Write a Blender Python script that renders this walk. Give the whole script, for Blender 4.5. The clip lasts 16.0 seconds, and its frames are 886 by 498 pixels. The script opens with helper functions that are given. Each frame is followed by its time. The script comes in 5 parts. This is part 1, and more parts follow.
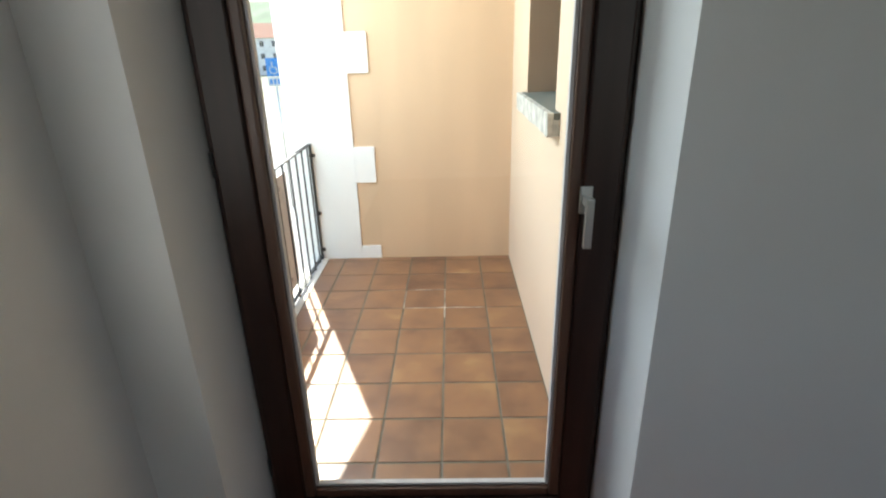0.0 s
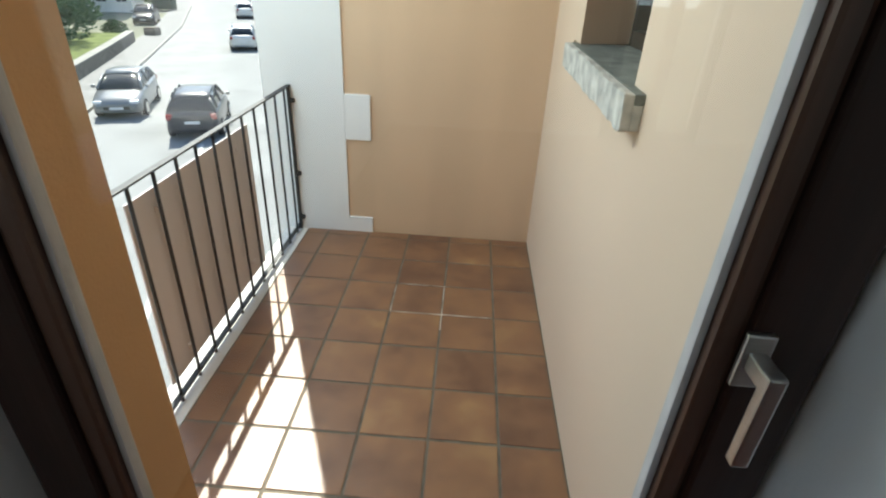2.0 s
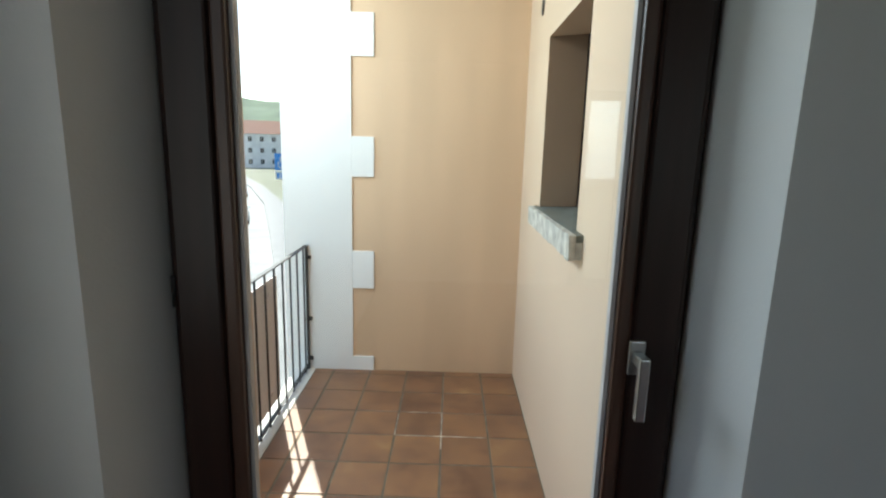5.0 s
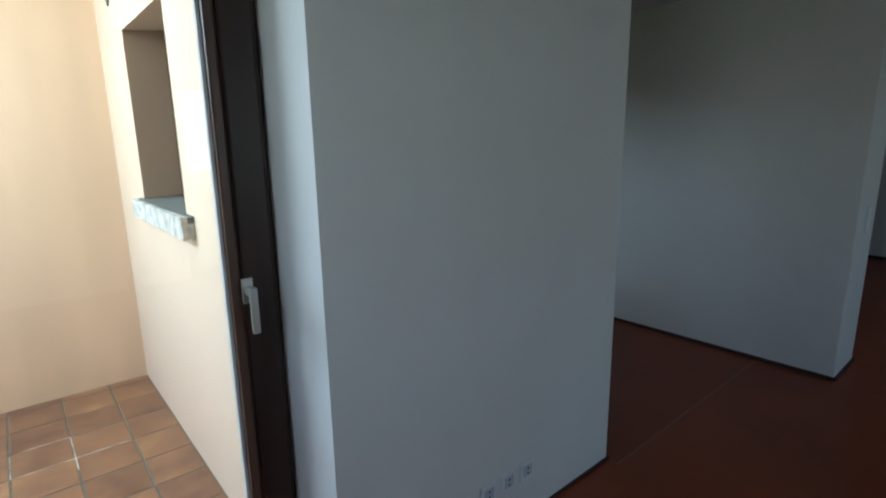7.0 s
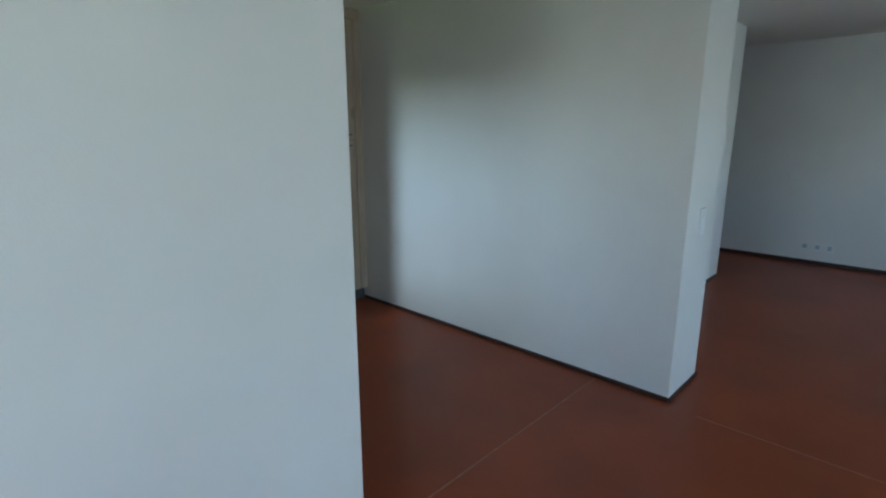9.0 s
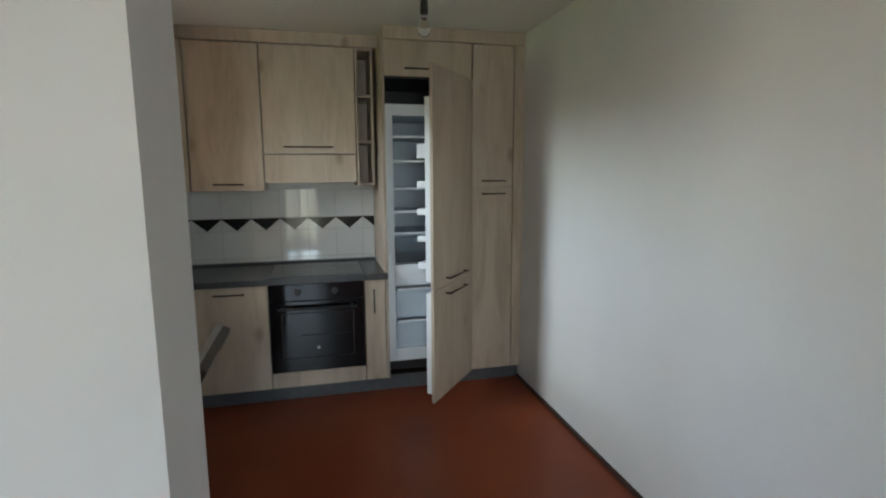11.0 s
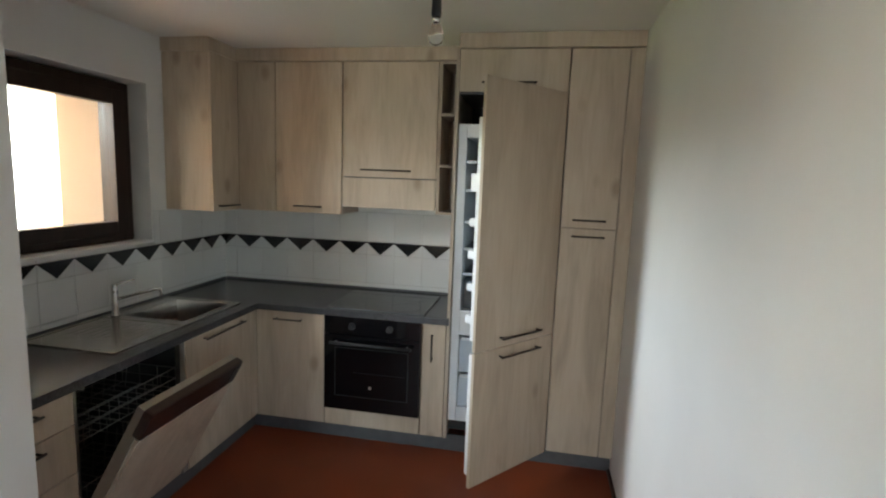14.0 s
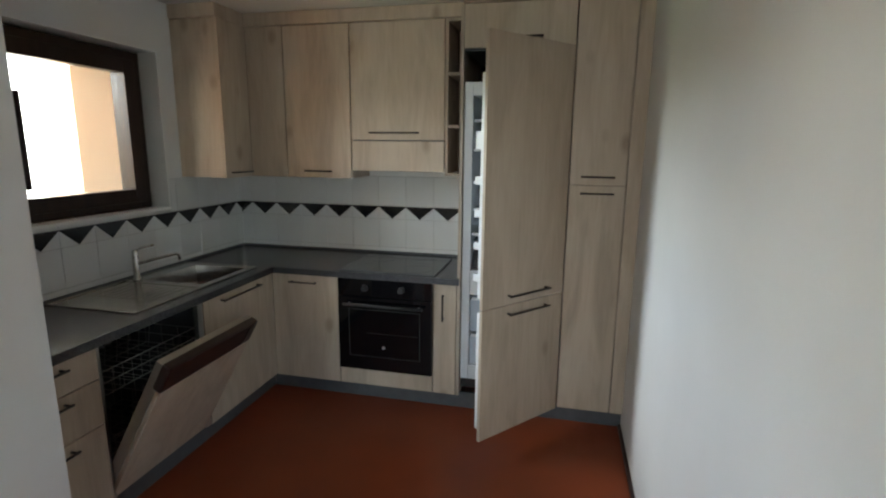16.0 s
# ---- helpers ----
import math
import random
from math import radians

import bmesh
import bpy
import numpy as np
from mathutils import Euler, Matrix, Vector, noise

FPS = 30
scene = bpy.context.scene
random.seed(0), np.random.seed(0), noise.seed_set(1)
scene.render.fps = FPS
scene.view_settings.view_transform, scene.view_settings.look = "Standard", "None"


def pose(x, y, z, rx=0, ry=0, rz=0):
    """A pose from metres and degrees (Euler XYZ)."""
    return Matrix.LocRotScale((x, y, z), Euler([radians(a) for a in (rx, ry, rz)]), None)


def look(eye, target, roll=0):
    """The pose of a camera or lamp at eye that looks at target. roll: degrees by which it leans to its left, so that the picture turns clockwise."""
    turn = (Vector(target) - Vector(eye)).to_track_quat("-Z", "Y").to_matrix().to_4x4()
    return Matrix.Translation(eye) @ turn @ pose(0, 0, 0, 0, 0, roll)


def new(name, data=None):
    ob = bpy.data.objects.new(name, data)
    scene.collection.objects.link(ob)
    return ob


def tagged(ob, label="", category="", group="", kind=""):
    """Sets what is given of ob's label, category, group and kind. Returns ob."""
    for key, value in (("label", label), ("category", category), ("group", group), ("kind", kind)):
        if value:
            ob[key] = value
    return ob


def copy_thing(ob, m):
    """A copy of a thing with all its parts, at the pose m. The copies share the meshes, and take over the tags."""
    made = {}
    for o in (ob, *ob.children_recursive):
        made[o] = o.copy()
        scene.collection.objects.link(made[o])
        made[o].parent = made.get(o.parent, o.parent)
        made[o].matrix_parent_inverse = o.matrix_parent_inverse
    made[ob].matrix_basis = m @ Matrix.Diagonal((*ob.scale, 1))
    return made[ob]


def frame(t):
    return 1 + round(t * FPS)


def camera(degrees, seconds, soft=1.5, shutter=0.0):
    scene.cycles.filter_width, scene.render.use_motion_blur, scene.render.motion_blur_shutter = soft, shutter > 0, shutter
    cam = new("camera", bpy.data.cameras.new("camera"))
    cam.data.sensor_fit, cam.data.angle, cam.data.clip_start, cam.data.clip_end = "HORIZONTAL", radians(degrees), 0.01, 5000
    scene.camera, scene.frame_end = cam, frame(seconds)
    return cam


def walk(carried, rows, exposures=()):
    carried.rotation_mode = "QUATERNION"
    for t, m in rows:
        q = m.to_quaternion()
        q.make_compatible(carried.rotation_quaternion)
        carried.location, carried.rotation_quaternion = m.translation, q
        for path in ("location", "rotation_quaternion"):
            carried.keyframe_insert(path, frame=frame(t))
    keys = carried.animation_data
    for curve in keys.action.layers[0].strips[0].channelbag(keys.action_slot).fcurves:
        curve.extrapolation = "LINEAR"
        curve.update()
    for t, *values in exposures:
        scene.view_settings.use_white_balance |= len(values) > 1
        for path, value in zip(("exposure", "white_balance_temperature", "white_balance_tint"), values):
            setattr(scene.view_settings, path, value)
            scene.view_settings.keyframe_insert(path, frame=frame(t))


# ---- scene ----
cam = camera(81.5, 16.0, soft=2.1)
PATH = [
    (0, (-0.412, -1.034, 1.468), (-0.452, 0.825, 0.732), -1.5),
    (0.5, (-0.39, -0.731, 1.456), (-0.502, 1.106, 0.673), -0.3),
    (1, (-0.435, -0.472, 1.435), (-0.584, 1.301, 0.523), -1.3),
    (1.5, (-0.454, -0.32, 1.438), (-0.505, 1.419, 0.451), 0.9),
    (2, (-0.406, -0.285, 1.462), (-0.47, 1.465, 0.497), 3.0),
    (2.5, (-0.356, -0.269, 1.455), (-0.511, 1.499, 0.533), 3.7),
    (3, (-0.345, -0.266, 1.447), (-0.557, 1.496, 0.526), 3.5),
    (3.5, (-0.332, -0.275, 1.461), (-0.597, 1.494, 0.568), 2.2),
    (3.7, (-0.348, -0.327, 1.477), (-0.629, 1.513, 0.744), 2.0),
    (5.8, (-0.562, -0.984, 1.511), (-0.351, 0.973, 1.155), 1.6),
    (6, (-0.599, -1.022, 1.517), (-0.319, 0.926, 1.16), 1.7),
    (6.5, (-0.628, -1.099, 1.508), (0.138, 0.713, 1.149), 0.8),
    (7, (-0.541, -1.177, 1.498), (0.722, 0.317, 1.082), -0.9),
    (7.5, (-0.331, -1.322, 1.475), (1.144, -0.045, 1.039), -3.7),
    (8, (-0.092, -1.399, 1.458), (1.405, -0.145, 1.026), -3.7),
    (8.2, (0.011, -1.404, 1.465), (1.5, -0.145, 1.022), -2.3),
    (10.3, (1.368, -1.23, 1.481), (2.434, 0.428, 1.143), -0.2),
    (10.5, (1.54, -1.222, 1.469), (2.446, 0.534, 1.16), -0.5),
    (11, (1.795, -1.19, 1.494), (2.268, 0.731, 1.2), -0.3),
    (11.5, (2.022, -1.054, 1.543), (2.344, 0.891, 1.208), 1.5),
    (12, (2.215, -0.9, 1.537), (2.51, 1.049, 1.196), 1.2),
    (12.5, (2.436, -0.804, 1.536), (2.386, 1.161, 1.169), 2.8),
    (13, (2.579, -0.703, 1.563), (2.248, 1.232, 1.183), 1.3),
    (13.5, (2.627, -0.658, 1.61), (2.268, 1.283, 1.287), 1.6),
    (14, (2.705, -0.678, 1.632), (2.35, 1.272, 1.36), 2.1),
    (14.5, (2.789, -0.726, 1.592), (2.347, 1.21, 1.349), 1.8),
    (15, (2.832, -0.695, 1.631), (2.364, 1.235, 1.388), 0.4),
    (15.5, (2.826, -0.683, 1.623), (2.364, 1.243, 1.34), 0.2),
    (16, (2.796, -0.682, 1.581), (2.355, 1.23, 1.194), 0.6),
]
walk(cam, [(t, look(eye, target, roll)) for t, eye, target, roll in PATH], [
    (0.0, 1.9, 6650, 6), (1.0, 1.35, 6650, 6), (2.0, 1.05, 6500, 4), (3.7, 0.92, 6300, 3), (5.8, 1.35, 6400, 4), (6.5, 1.52, 6000, 3), (7.0, 1.85, 5800, 2),
    (7.5, 2.55, 5650, 0), (8.2, 3.15, 5600, -3), (10.3, 3.65, 6300, 5), (11.5, 3.8, 7050, 10), (13.0, 4.15, 7150, 11), (14.0, 4.2, 7150, 11), (16.0, 3.95, 6950, 10)])

# ---- light ----
SUN_ELEV = radians(50.0)
SUN_FROM = Vector((-0.39 * math.cos(SUN_ELEV), 0.92 * math.cos(SUN_ELEV), math.sin(SUN_ELEV))).normalized()
world = bpy.data.worlds.new("sky")
scene.world = world
world.use_nodes = True
wn = world.node_tree
sky = wn.nodes.new("ShaderNodeTexSky")
sky.sky_type = "NISHITA"
sky.sun_disc = False
sky.sun_elevation = SUN_ELEV
sky.sun_rotation = math.atan2(SUN_FROM.x, SUN_FROM.y)
wn.links.new(sky.outputs[0], wn.nodes["Background"].inputs[0])
wn.nodes["Background"].inputs[1].default_value = 0.15

sun = new("sun", bpy.data.lights.new("sun", "SUN"))
sun.data.energy = 5.0
sun.data.angle = radians(0.55)
sun.data.color = (1.0, 0.95, 0.88)
sun.matrix_world = look(SUN_FROM * 30, (0, 0, 0))


def window_light(name, width, height, m, watts, color=(0.80, 0.91, 1.0)):
    """Sky light that enters by one of the openings."""
    lamp = new(name, bpy.data.lights.new(name, "AREA"))
    lamp.data.shape, lamp.data.size, lamp.data.size_y = "RECTANGLE", width, height
    lamp.data.energy, lamp.data.color = watts, color
    lamp.matrix_world = m
    return lamp


# sky light in the openings: terrace door, garden window, added side window, open side of the balcony
window_light("garden_daylight_1", 0.84, 1.15, pose(1.40, -4.93, 1.68, 58, 0, 0), 4.9, (0.74, 0.89, 1.0))
window_light("garden_daylight_2", 1.3, 0.9, pose(5.1, -4.93, 1.72, 58, 0, 0), 2.5, (0.74, 0.89, 1.0))
# unseen side opening, added to brighten the door reveal and right wall
window_light("side_fill_1", 0.8, 1.15, pose(-1.30, -0.75, 1.6, 70, 0, -90), 0.35)
window_light("balcony_skylight", 1.95, 0.60, pose(-1.76, 1.45, 2.33, 60, 0, -78), 18.0)


# ---- materials ----
def material(name, color, rough=0.5, metal=0.0, vary=0.0, scale=6.0, bump=0.0, bump_scale=80.0, spec=0.5, each=0.0,
             dark=None, stretch=(1, 1, 1)):
    """A principled surface with broad and fine variation of its colour, and fine relief."""
    m = bpy.data.materials.new(name)
    m.use_nodes = True
    n, l = m.node_tree.nodes, m.node_tree.links
    b = n["Principled BSDF"]
    b.inputs["Base Color"].default_value = (*color, 1)
    b.inputs["Roughness"].default_value = rough
    b.inputs["Metallic"].default_value = metal
    b.inputs["Specular IOR Level"].default_value = spec
    tc = n.new("ShaderNodeTexCoord")
    mp = n.new("ShaderNodeMapping")
    mp.inputs["Scale"].default_value = stretch
    l.new(tc.outputs["Object"], mp.inputs[0])
    if vary > 0 or each > 0:
        a = n.new("ShaderNodeTexNoise")
        a.inputs["Scale"].default_value, a.inputs["Detail"].default_value = scale, 6
        l.new(mp.outputs[0], a.inputs["Vector"])
        ramp = n.new("ShaderNodeValToRGB")
        lo = dark or tuple(c * (1 - vary) for c in color)
        hi = tuple(min(1, c * (1 + vary * 0.6)) for c in color)
        ramp.color_ramp.elements[0].color, ramp.color_ramp.elements[1].color = (*lo, 1), (*hi, 1)
        ramp.color_ramp.elements[0].position, ramp.color_ramp.elements[1].position = 0.3, 0.7
        l.new(a.outputs["Fac"], ramp.inputs[0])
        out = ramp.outputs[0]
        if each > 0:
            info = n.new("ShaderNodeObjectInfo")
            hsv = n.new("ShaderNodeHueSaturation")
            mr = n.new("ShaderNodeMapRange")
            mr.inputs["To Min"].default_value, mr.inputs["To Max"].default_value = 1 - each, 1 + each
            l.new(info.outputs["Random"], mr.inputs["Value"])
            l.new(mr.outputs[0], hsv.inputs["Value"])
            l.new(out, hsv.inputs["Color"])
            add = n.new("ShaderNodeVectorMath")
            add.operation = "MULTIPLY_ADD"
            add.inputs[1].default_value = (37.0, 19.0, 53.0)
            l.new(info.outputs["Random"], add.inputs[0])
            l.new(mp.outputs[0], add.inputs[2])
            l.new(add.outputs[0], a.inputs["Vector"])
            out = hsv.outputs[0]
        l.new(out, b.inputs["Base Color"])
    if bump > 0:
        f = n.new("ShaderNodeTexNoise")
        f.inputs["Scale"].default_value, f.inputs["Detail"].default_value = bump_scale, 4
        l.new(mp.outputs[0], f.inputs["Vector"])
        bp = n.new("ShaderNodeBump")
        bp.inputs["Strength"].default_value, bp.inputs["Distance"].default_value = bump, 0.004
        l.new(f.outputs["Fac"], bp.inputs["Height"])
        l.new(bp.outputs[0], b.inputs["Normal"])
    return m


def oak_material(name, low, mid, high):
    """Washed oak decor: upright grain, soft cathedrals and a few knots."""
    m = bpy.data.materials.new(name)
    m.use_nodes = True
    n, l = m.node_tree.nodes, m.node_tree.links
    b = n["Principled BSDF"]
    b.inputs["Roughness"].default_value = 0.48
    tc, info = n.new("ShaderNodeTexCoord"), n.new("ShaderNodeObjectInfo")
    off = n.new("ShaderNodeVectorMath")
    off.operation = "MULTIPLY_ADD"
    off.inputs[1].default_value = (11.0, 7.0, 3.0)
    l.new(info.outputs["Random"], off.inputs[0])
    l.new(tc.outputs["Object"], off.inputs[2])

    def grain(sx, sz, detail, distort):
        mp = n.new("ShaderNodeMapping")
        mp.inputs["Scale"].default_value = (sx, sx, sz)
        l.new(off.outputs[0], mp.inputs[0])
        t = n.new("ShaderNodeTexNoise")
        t.inputs["Scale"].default_value, t.inputs["Detail"].default_value = 1.0, detail
        t.inputs["Distortion"].default_value = distort
        l.new(mp.outputs[0], t.inputs["Vector"])
        return t.outputs["Fac"]
    broad, fine = grain(6.5, 1.5, 6, 1.1), grain(60, 5, 4, 0.6)
    mix = n.new("ShaderNodeMix")
    mix.inputs[0].default_value = 0.27
    l.new(broad, mix.inputs[2])
    l.new(fine, mix.inputs[3])
    ramp = n.new("ShaderNodeValToRGB")
    e = ramp.color_ramp.elements
    e[0].position, e[0].color = 0.32, (*low, 1)
    e[1].position, e[1].color = 0.68, (*high, 1)
    e.new(0.5).color = (*mid, 1)
    l.new(mix.outputs[0], ramp.inputs[0])
    mp = n.new("ShaderNodeMapping")
    mp.inputs["Scale"].default_value = (3.4, 3.4, 2.0)
    l.new(off.outputs[0], mp.inputs[0])
    v = n.new("ShaderNodeTexVoronoi")
    v.inputs["Scale"].default_value = 1.0
    l.new(mp.outputs[0], v.inputs["Vector"])
    kr = n.new("ShaderNodeValToRGB")
    kr.color_ramp.elements[0].position, kr.color_ramp.elements[0].color = 0.05, (0.62, 0.56, 0.5, 1)
    kr.color_ramp.elements[1].position, kr.color_ramp.elements[1].color = 0.13, (1, 1, 1, 1)
    l.new(v.outputs["Distance"], kr.inputs[0])
    mul = n.new("ShaderNodeMix")
    mul.data_type, mul.blend_type = "RGBA", "MULTIPLY"
    mul.inputs[0].default_value = 0.7
    l.new(ramp.outputs[0], mul.inputs[6])
    l.new(kr.outputs[0], mul.inputs[7])
    l.new(mul.outputs[2], b.inputs["Base Color"])
    bp = n.new("ShaderNodeBump")
    bp.inputs["Strength"].default_value, bp.inputs["Distance"].default_value = 0.12, 0.001
    l.new(fine, bp.inputs["Height"])
    l.new(bp.outputs[0], b.inputs["Normal"])
    return m


def pane_material(name):
    """Thin window glass: clear, with a mirror sheen that grows towards grazing angles."""
    m = bpy.data.materials.new(name)
    m.use_nodes = True
    n, l = m.node_tree.nodes, m.node_tree.links
    n.remove(n["Principled BSDF"])
    facing, power, gloss, clear, sheen, mix = (n.new("ShaderNode" + k) for k in ("LayerWeight", "Math", "Math", "BsdfTransparent", "BsdfGlossy", "MixShader"))
    facing.inputs["Blend"].default_value = 0.5
    power.operation, gloss.operation = "POWER", "MULTIPLY_ADD"
    power.inputs[1].default_value = 5.0
    gloss.inputs[1].default_value, gloss.inputs[2].default_value = 0.9, 0.035
    l.new(facing.outputs["Facing"], power.inputs[0])
    l.new(power.outputs[0], gloss.inputs[0])
    clear.inputs["Color"].default_value = (0.97, 0.985, 0.975, 1)
    sheen.inputs["Roughness"].default_value = 0.0
    l.new(gloss.outputs[0], mix.inputs[0])
    l.new(clear.outputs[0], mix.inputs[1])
    l.new(sheen.outputs[0], mix.inputs[2])
    l.new(mix.outputs[0], n["Material Output"].inputs["Surface"])
    return m


def terracotta_material(name):
    """Fired clay tiles that run from brown-red to ochre, each tile of its own batch, with a worn sheen."""
    m = bpy.data.materials.new(name)
    m.use_nodes = True
    n, l = m.node_tree.nodes, m.node_tree.links
    b = n["Principled BSDF"]
    tc, info = n.new("ShaderNodeTexCoord"), n.new("ShaderNodeObjectInfo")
    off = n.new("ShaderNodeVectorMath")
    off.operation = "MULTIPLY_ADD"
    off.inputs[1].default_value = (37.0, 19.0, 53.0)
    l.new(info.outputs["Random"], off.inputs[0])
    l.new(tc.outputs["Object"], off.inputs[2])

    def cloud(scale, detail):
        t = n.new("ShaderNodeTexNoise")
        t.inputs["Scale"].default_value, t.inputs["Detail"].default_value = scale, detail
        l.new(off.outputs[0], t.inputs["Vector"])
        return t.outputs["Fac"]
    broad, fine, grit = cloud(4.6, 3), cloud(22, 2), cloud(70, 3)
    mix = n.new("ShaderNodeMix")
    mix.inputs[0].default_value = 0.12
    l.new(broad, mix.inputs[2])
    l.new(fine, mix.inputs[3])
    shift = n.new("ShaderNodeMath")
    shift.operation = "MULTIPLY_ADD"
    shift.inputs[1].default_value = 0.24
    l.new(info.outputs["Random"], shift.inputs[0])
    l.new(mix.outputs[0], shift.inputs[2])
    ramp = n.new("ShaderNodeValToRGB")
    e = ramp.color_ramp.elements
    e[0].position, e[0].color = 0.40, (0.145, 0.072, 0.043, 1)
    e[1].position, e[1].color = 0.92, (0.385, 0.228, 0.106, 1)
    e.new(0.58).color = (0.222, 0.115, 0.064, 1)
    e.new(0.74).color = (0.28, 0.145, 0.074, 1)
    l.new(shift.outputs[0], ramp.inputs[0])
    l.new(ramp.outputs[0], b.inputs["Base Color"])
    rr = n.new("ShaderNodeMapRange")
    rr.inputs["To Min"].default_value, rr.inputs["To Max"].default_value = 0.34, 0.46
    l.new(fine, rr.inputs["Value"])
    l.new(rr.outputs[0], b.inputs["Roughness"])
    bp = n.new("ShaderNodeBump")
    bp.inputs["Strength"].default_value, bp.inputs["Distance"].default_value = 0.03, 0.002
    l.new(grit, bp.inputs["Height"])
    l.new(bp.outputs[0], b.inputs["Normal"])
    return m


def glass_material(name, color=(1, 1, 1), rough=0.0):
    m = bpy.data.materials.new(name)
    m.use_nodes = True
    b = m.node_tree.nodes["Principled BSDF"]
    b.inputs["Base Color"].default_value = (*color, 1)
    b.inputs["Transmission Weight"].default_value = 1.0
    b.inputs["Roughness"].default_value = rough
    b.inputs["IOR"].default_value = 1.45
    return m


PAINT = material("wall_paint", (0.72, 0.72, 0.71), 0.85, vary=0.05, scale=1.5, bump=0.12, bump_scale=140)
CEIL = material("ceiling_paint", (0.76, 0.75, 0.73), 0.9, vary=0.04, scale=1.2, bump=0.1, bump_scale=120)
PEACH = material("peach_render", (0.68, 0.495, 0.335), 0.9, vary=0.12, scale=3.6, bump=0.06, bump_scale=170, stretch=(1, 1, 0.15))
CREAM = material("cream_render", (0.675, 0.52, 0.385), 0.9, vary=0.05, scale=1.6)
OCHRE = material("ochre_render", (0.60, 0.335, 0.155), 0.9, vary=0.07, scale=3, bump=0.25, bump_scale=170)
WHITE_RENDER = material("white_render", (0.82, 0.83, 0.83), 0.9, vary=0.04, scale=2, bump=0.03, bump_scale=170)
TERRA = terracotta_material("terracotta_tile")
JOINT = material("cement_joint", (0.165, 0.148, 0.115), 0.95, vary=0.3, scale=18, bump=0.4, bump_scale=120)
SALT = material("lime_bloom", (0.60, 0.54, 0.46), 0.95, vary=0.2, scale=16, dark=(0.17, 0.15, 0.115))
SLATE = material("rough_stone", (0.17, 0.18, 0.16), 0.8, vary=0.45, scale=14, bump=0.9, bump_scale=45)
STONE_CUT = material("split_stone_edge", (0.55, 0.53, 0.48), 0.9, vary=0.4, scale=22, bump=1.0, bump_scale=60)
DOORWOOD = material("dark_brown_wood", (0.028, 0.0125, 0.009), 0.38, spec=0.32, vary=0.35, scale=30, bump=0.1, bump_scale=90, stretch=(1, 1, 0.06))
BEADWOOD = material("brown_glazing_bead", (0.085, 0.042, 0.027), 0.4, vary=0.3, scale=30, bump=0.1, bump_scale=90, stretch=(1, 1, 0.06))
GASKET = material("grey_gasket", (0.50, 0.475, 0.465), 0.6, vary=0.1, scale=20)
STEEL = material("brushed_steel", (0.56, 0.555, 0.54), 0.33, 1.0, vary=0.08, scale=40, stretch=(1, 1, 20))
SINK_STEEL = material("polished_sink_steel", (0.48, 0.455, 0.42), 0.22, 1.0, vary=0.12, scale=25, bump=0.03, bump_scale=20)
# sink steel again, its colour darkened for the shade inside the bowl
BOWL_STEEL = material("shaded_bowl_steel", (0.36, 0.335, 0.31), 0.3, 1.0, vary=0.12, scale=25)
CHROME = material("chrome", (0.62, 0.61, 0.60), 0.08, 1.0, vary=0.06, scale=30)
IRON = material("dark_painted_iron", (0.035, 0.033, 0.032), 0.5, 0.3, vary=0.3, scale=30, bump=0.2, bump_scale=100)
# base colour lightened to stand in for daylight through the sheet
PANEL = material("backlit_pale_panel", (0.66, 0.61, 0.61), 0.6, vary=0.08, scale=2)
LINO = material("red_linoleum", (0.262, 0.055, 0.02), 0.36, vary=0.12, scale=1.6, spec=0.3, dark=(0.20, 0.044, 0.017))
SEAM = material("linoleum_seam", (0.30, 0.12, 0.07), 0.5, vary=0.2, scale=20)
SKIRT = material("dark_skirting", (0.045, 0.022, 0.018), 0.5, vary=0.3, scale=20)
OAK = oak_material("washed_oak", (0.405, 0.322, 0.243), (0.50, 0.405, 0.313), (0.57, 0.476, 0.378))
OAK_EDGE = oak_material("washed_oak_carcass", (0.335, 0.265, 0.205), (0.42, 0.34, 0.27), (0.49, 0.41, 0.335))
HANDLE = material("dark_bronze_bar", (0.055, 0.045, 0.04), 0.4, 0.7, vary=0.2, scale=40)
TOP = material("anthracite_worktop", (0.052, 0.052, 0.057), 0.27, vary=0.35, scale=90, bump=0.08, bump_scale=200)
PLINTH = material("grey_plinth", (0.085, 0.088, 0.095), 0.45, vary=0.15, scale=20)
TILE = material("white_glazed_tile", (0.66, 0.67, 0.67), 0.06, vary=0.04, scale=3, each=0.03, bump=0.015, bump_scale=14)
TILE_BLACK = material("black_glazed_tile", (0.012, 0.012, 0.014), 0.12, vary=0.2, scale=10)
GROUT = material("tile_grout", (0.47, 0.47, 0.46), 0.9, vary=0.15, scale=30)
BLACKGLASS = material("black_glass", (0.004, 0.004, 0.005), 0.05, vary=0.1, scale=10)
OVEN_LINE = material("oven_window_edge", (0.035, 0.036, 0.034), 0.5, vary=0.4, scale=30)
BLACK = material("black_plastic", (0.012, 0.012, 0.013), 0.4, vary=0.2, scale=30)
BROWN_PLASTIC = material("brown_black_fascia", (0.032, 0.018, 0.016), 0.3, vary=0.2, scale=20)
WHITE_PLASTIC = material("white_plastic", (0.74, 0.76, 0.78), 0.35, vary=0.04, scale=6)
LINER = material("fridge_liner", (0.50, 0.56, 0.62), 0.4, vary=0.06, scale=6)
FROST = glass_material("frosted_plastic", (0.82, 0.9, 0.95), 0.25)
# tub steel and rack wire carry the interior's shade in their dark colours
TUB = material("shaded_tub_steel", (0.05, 0.052, 0.055), 0.4, 0.6, vary=0.2, scale=12)
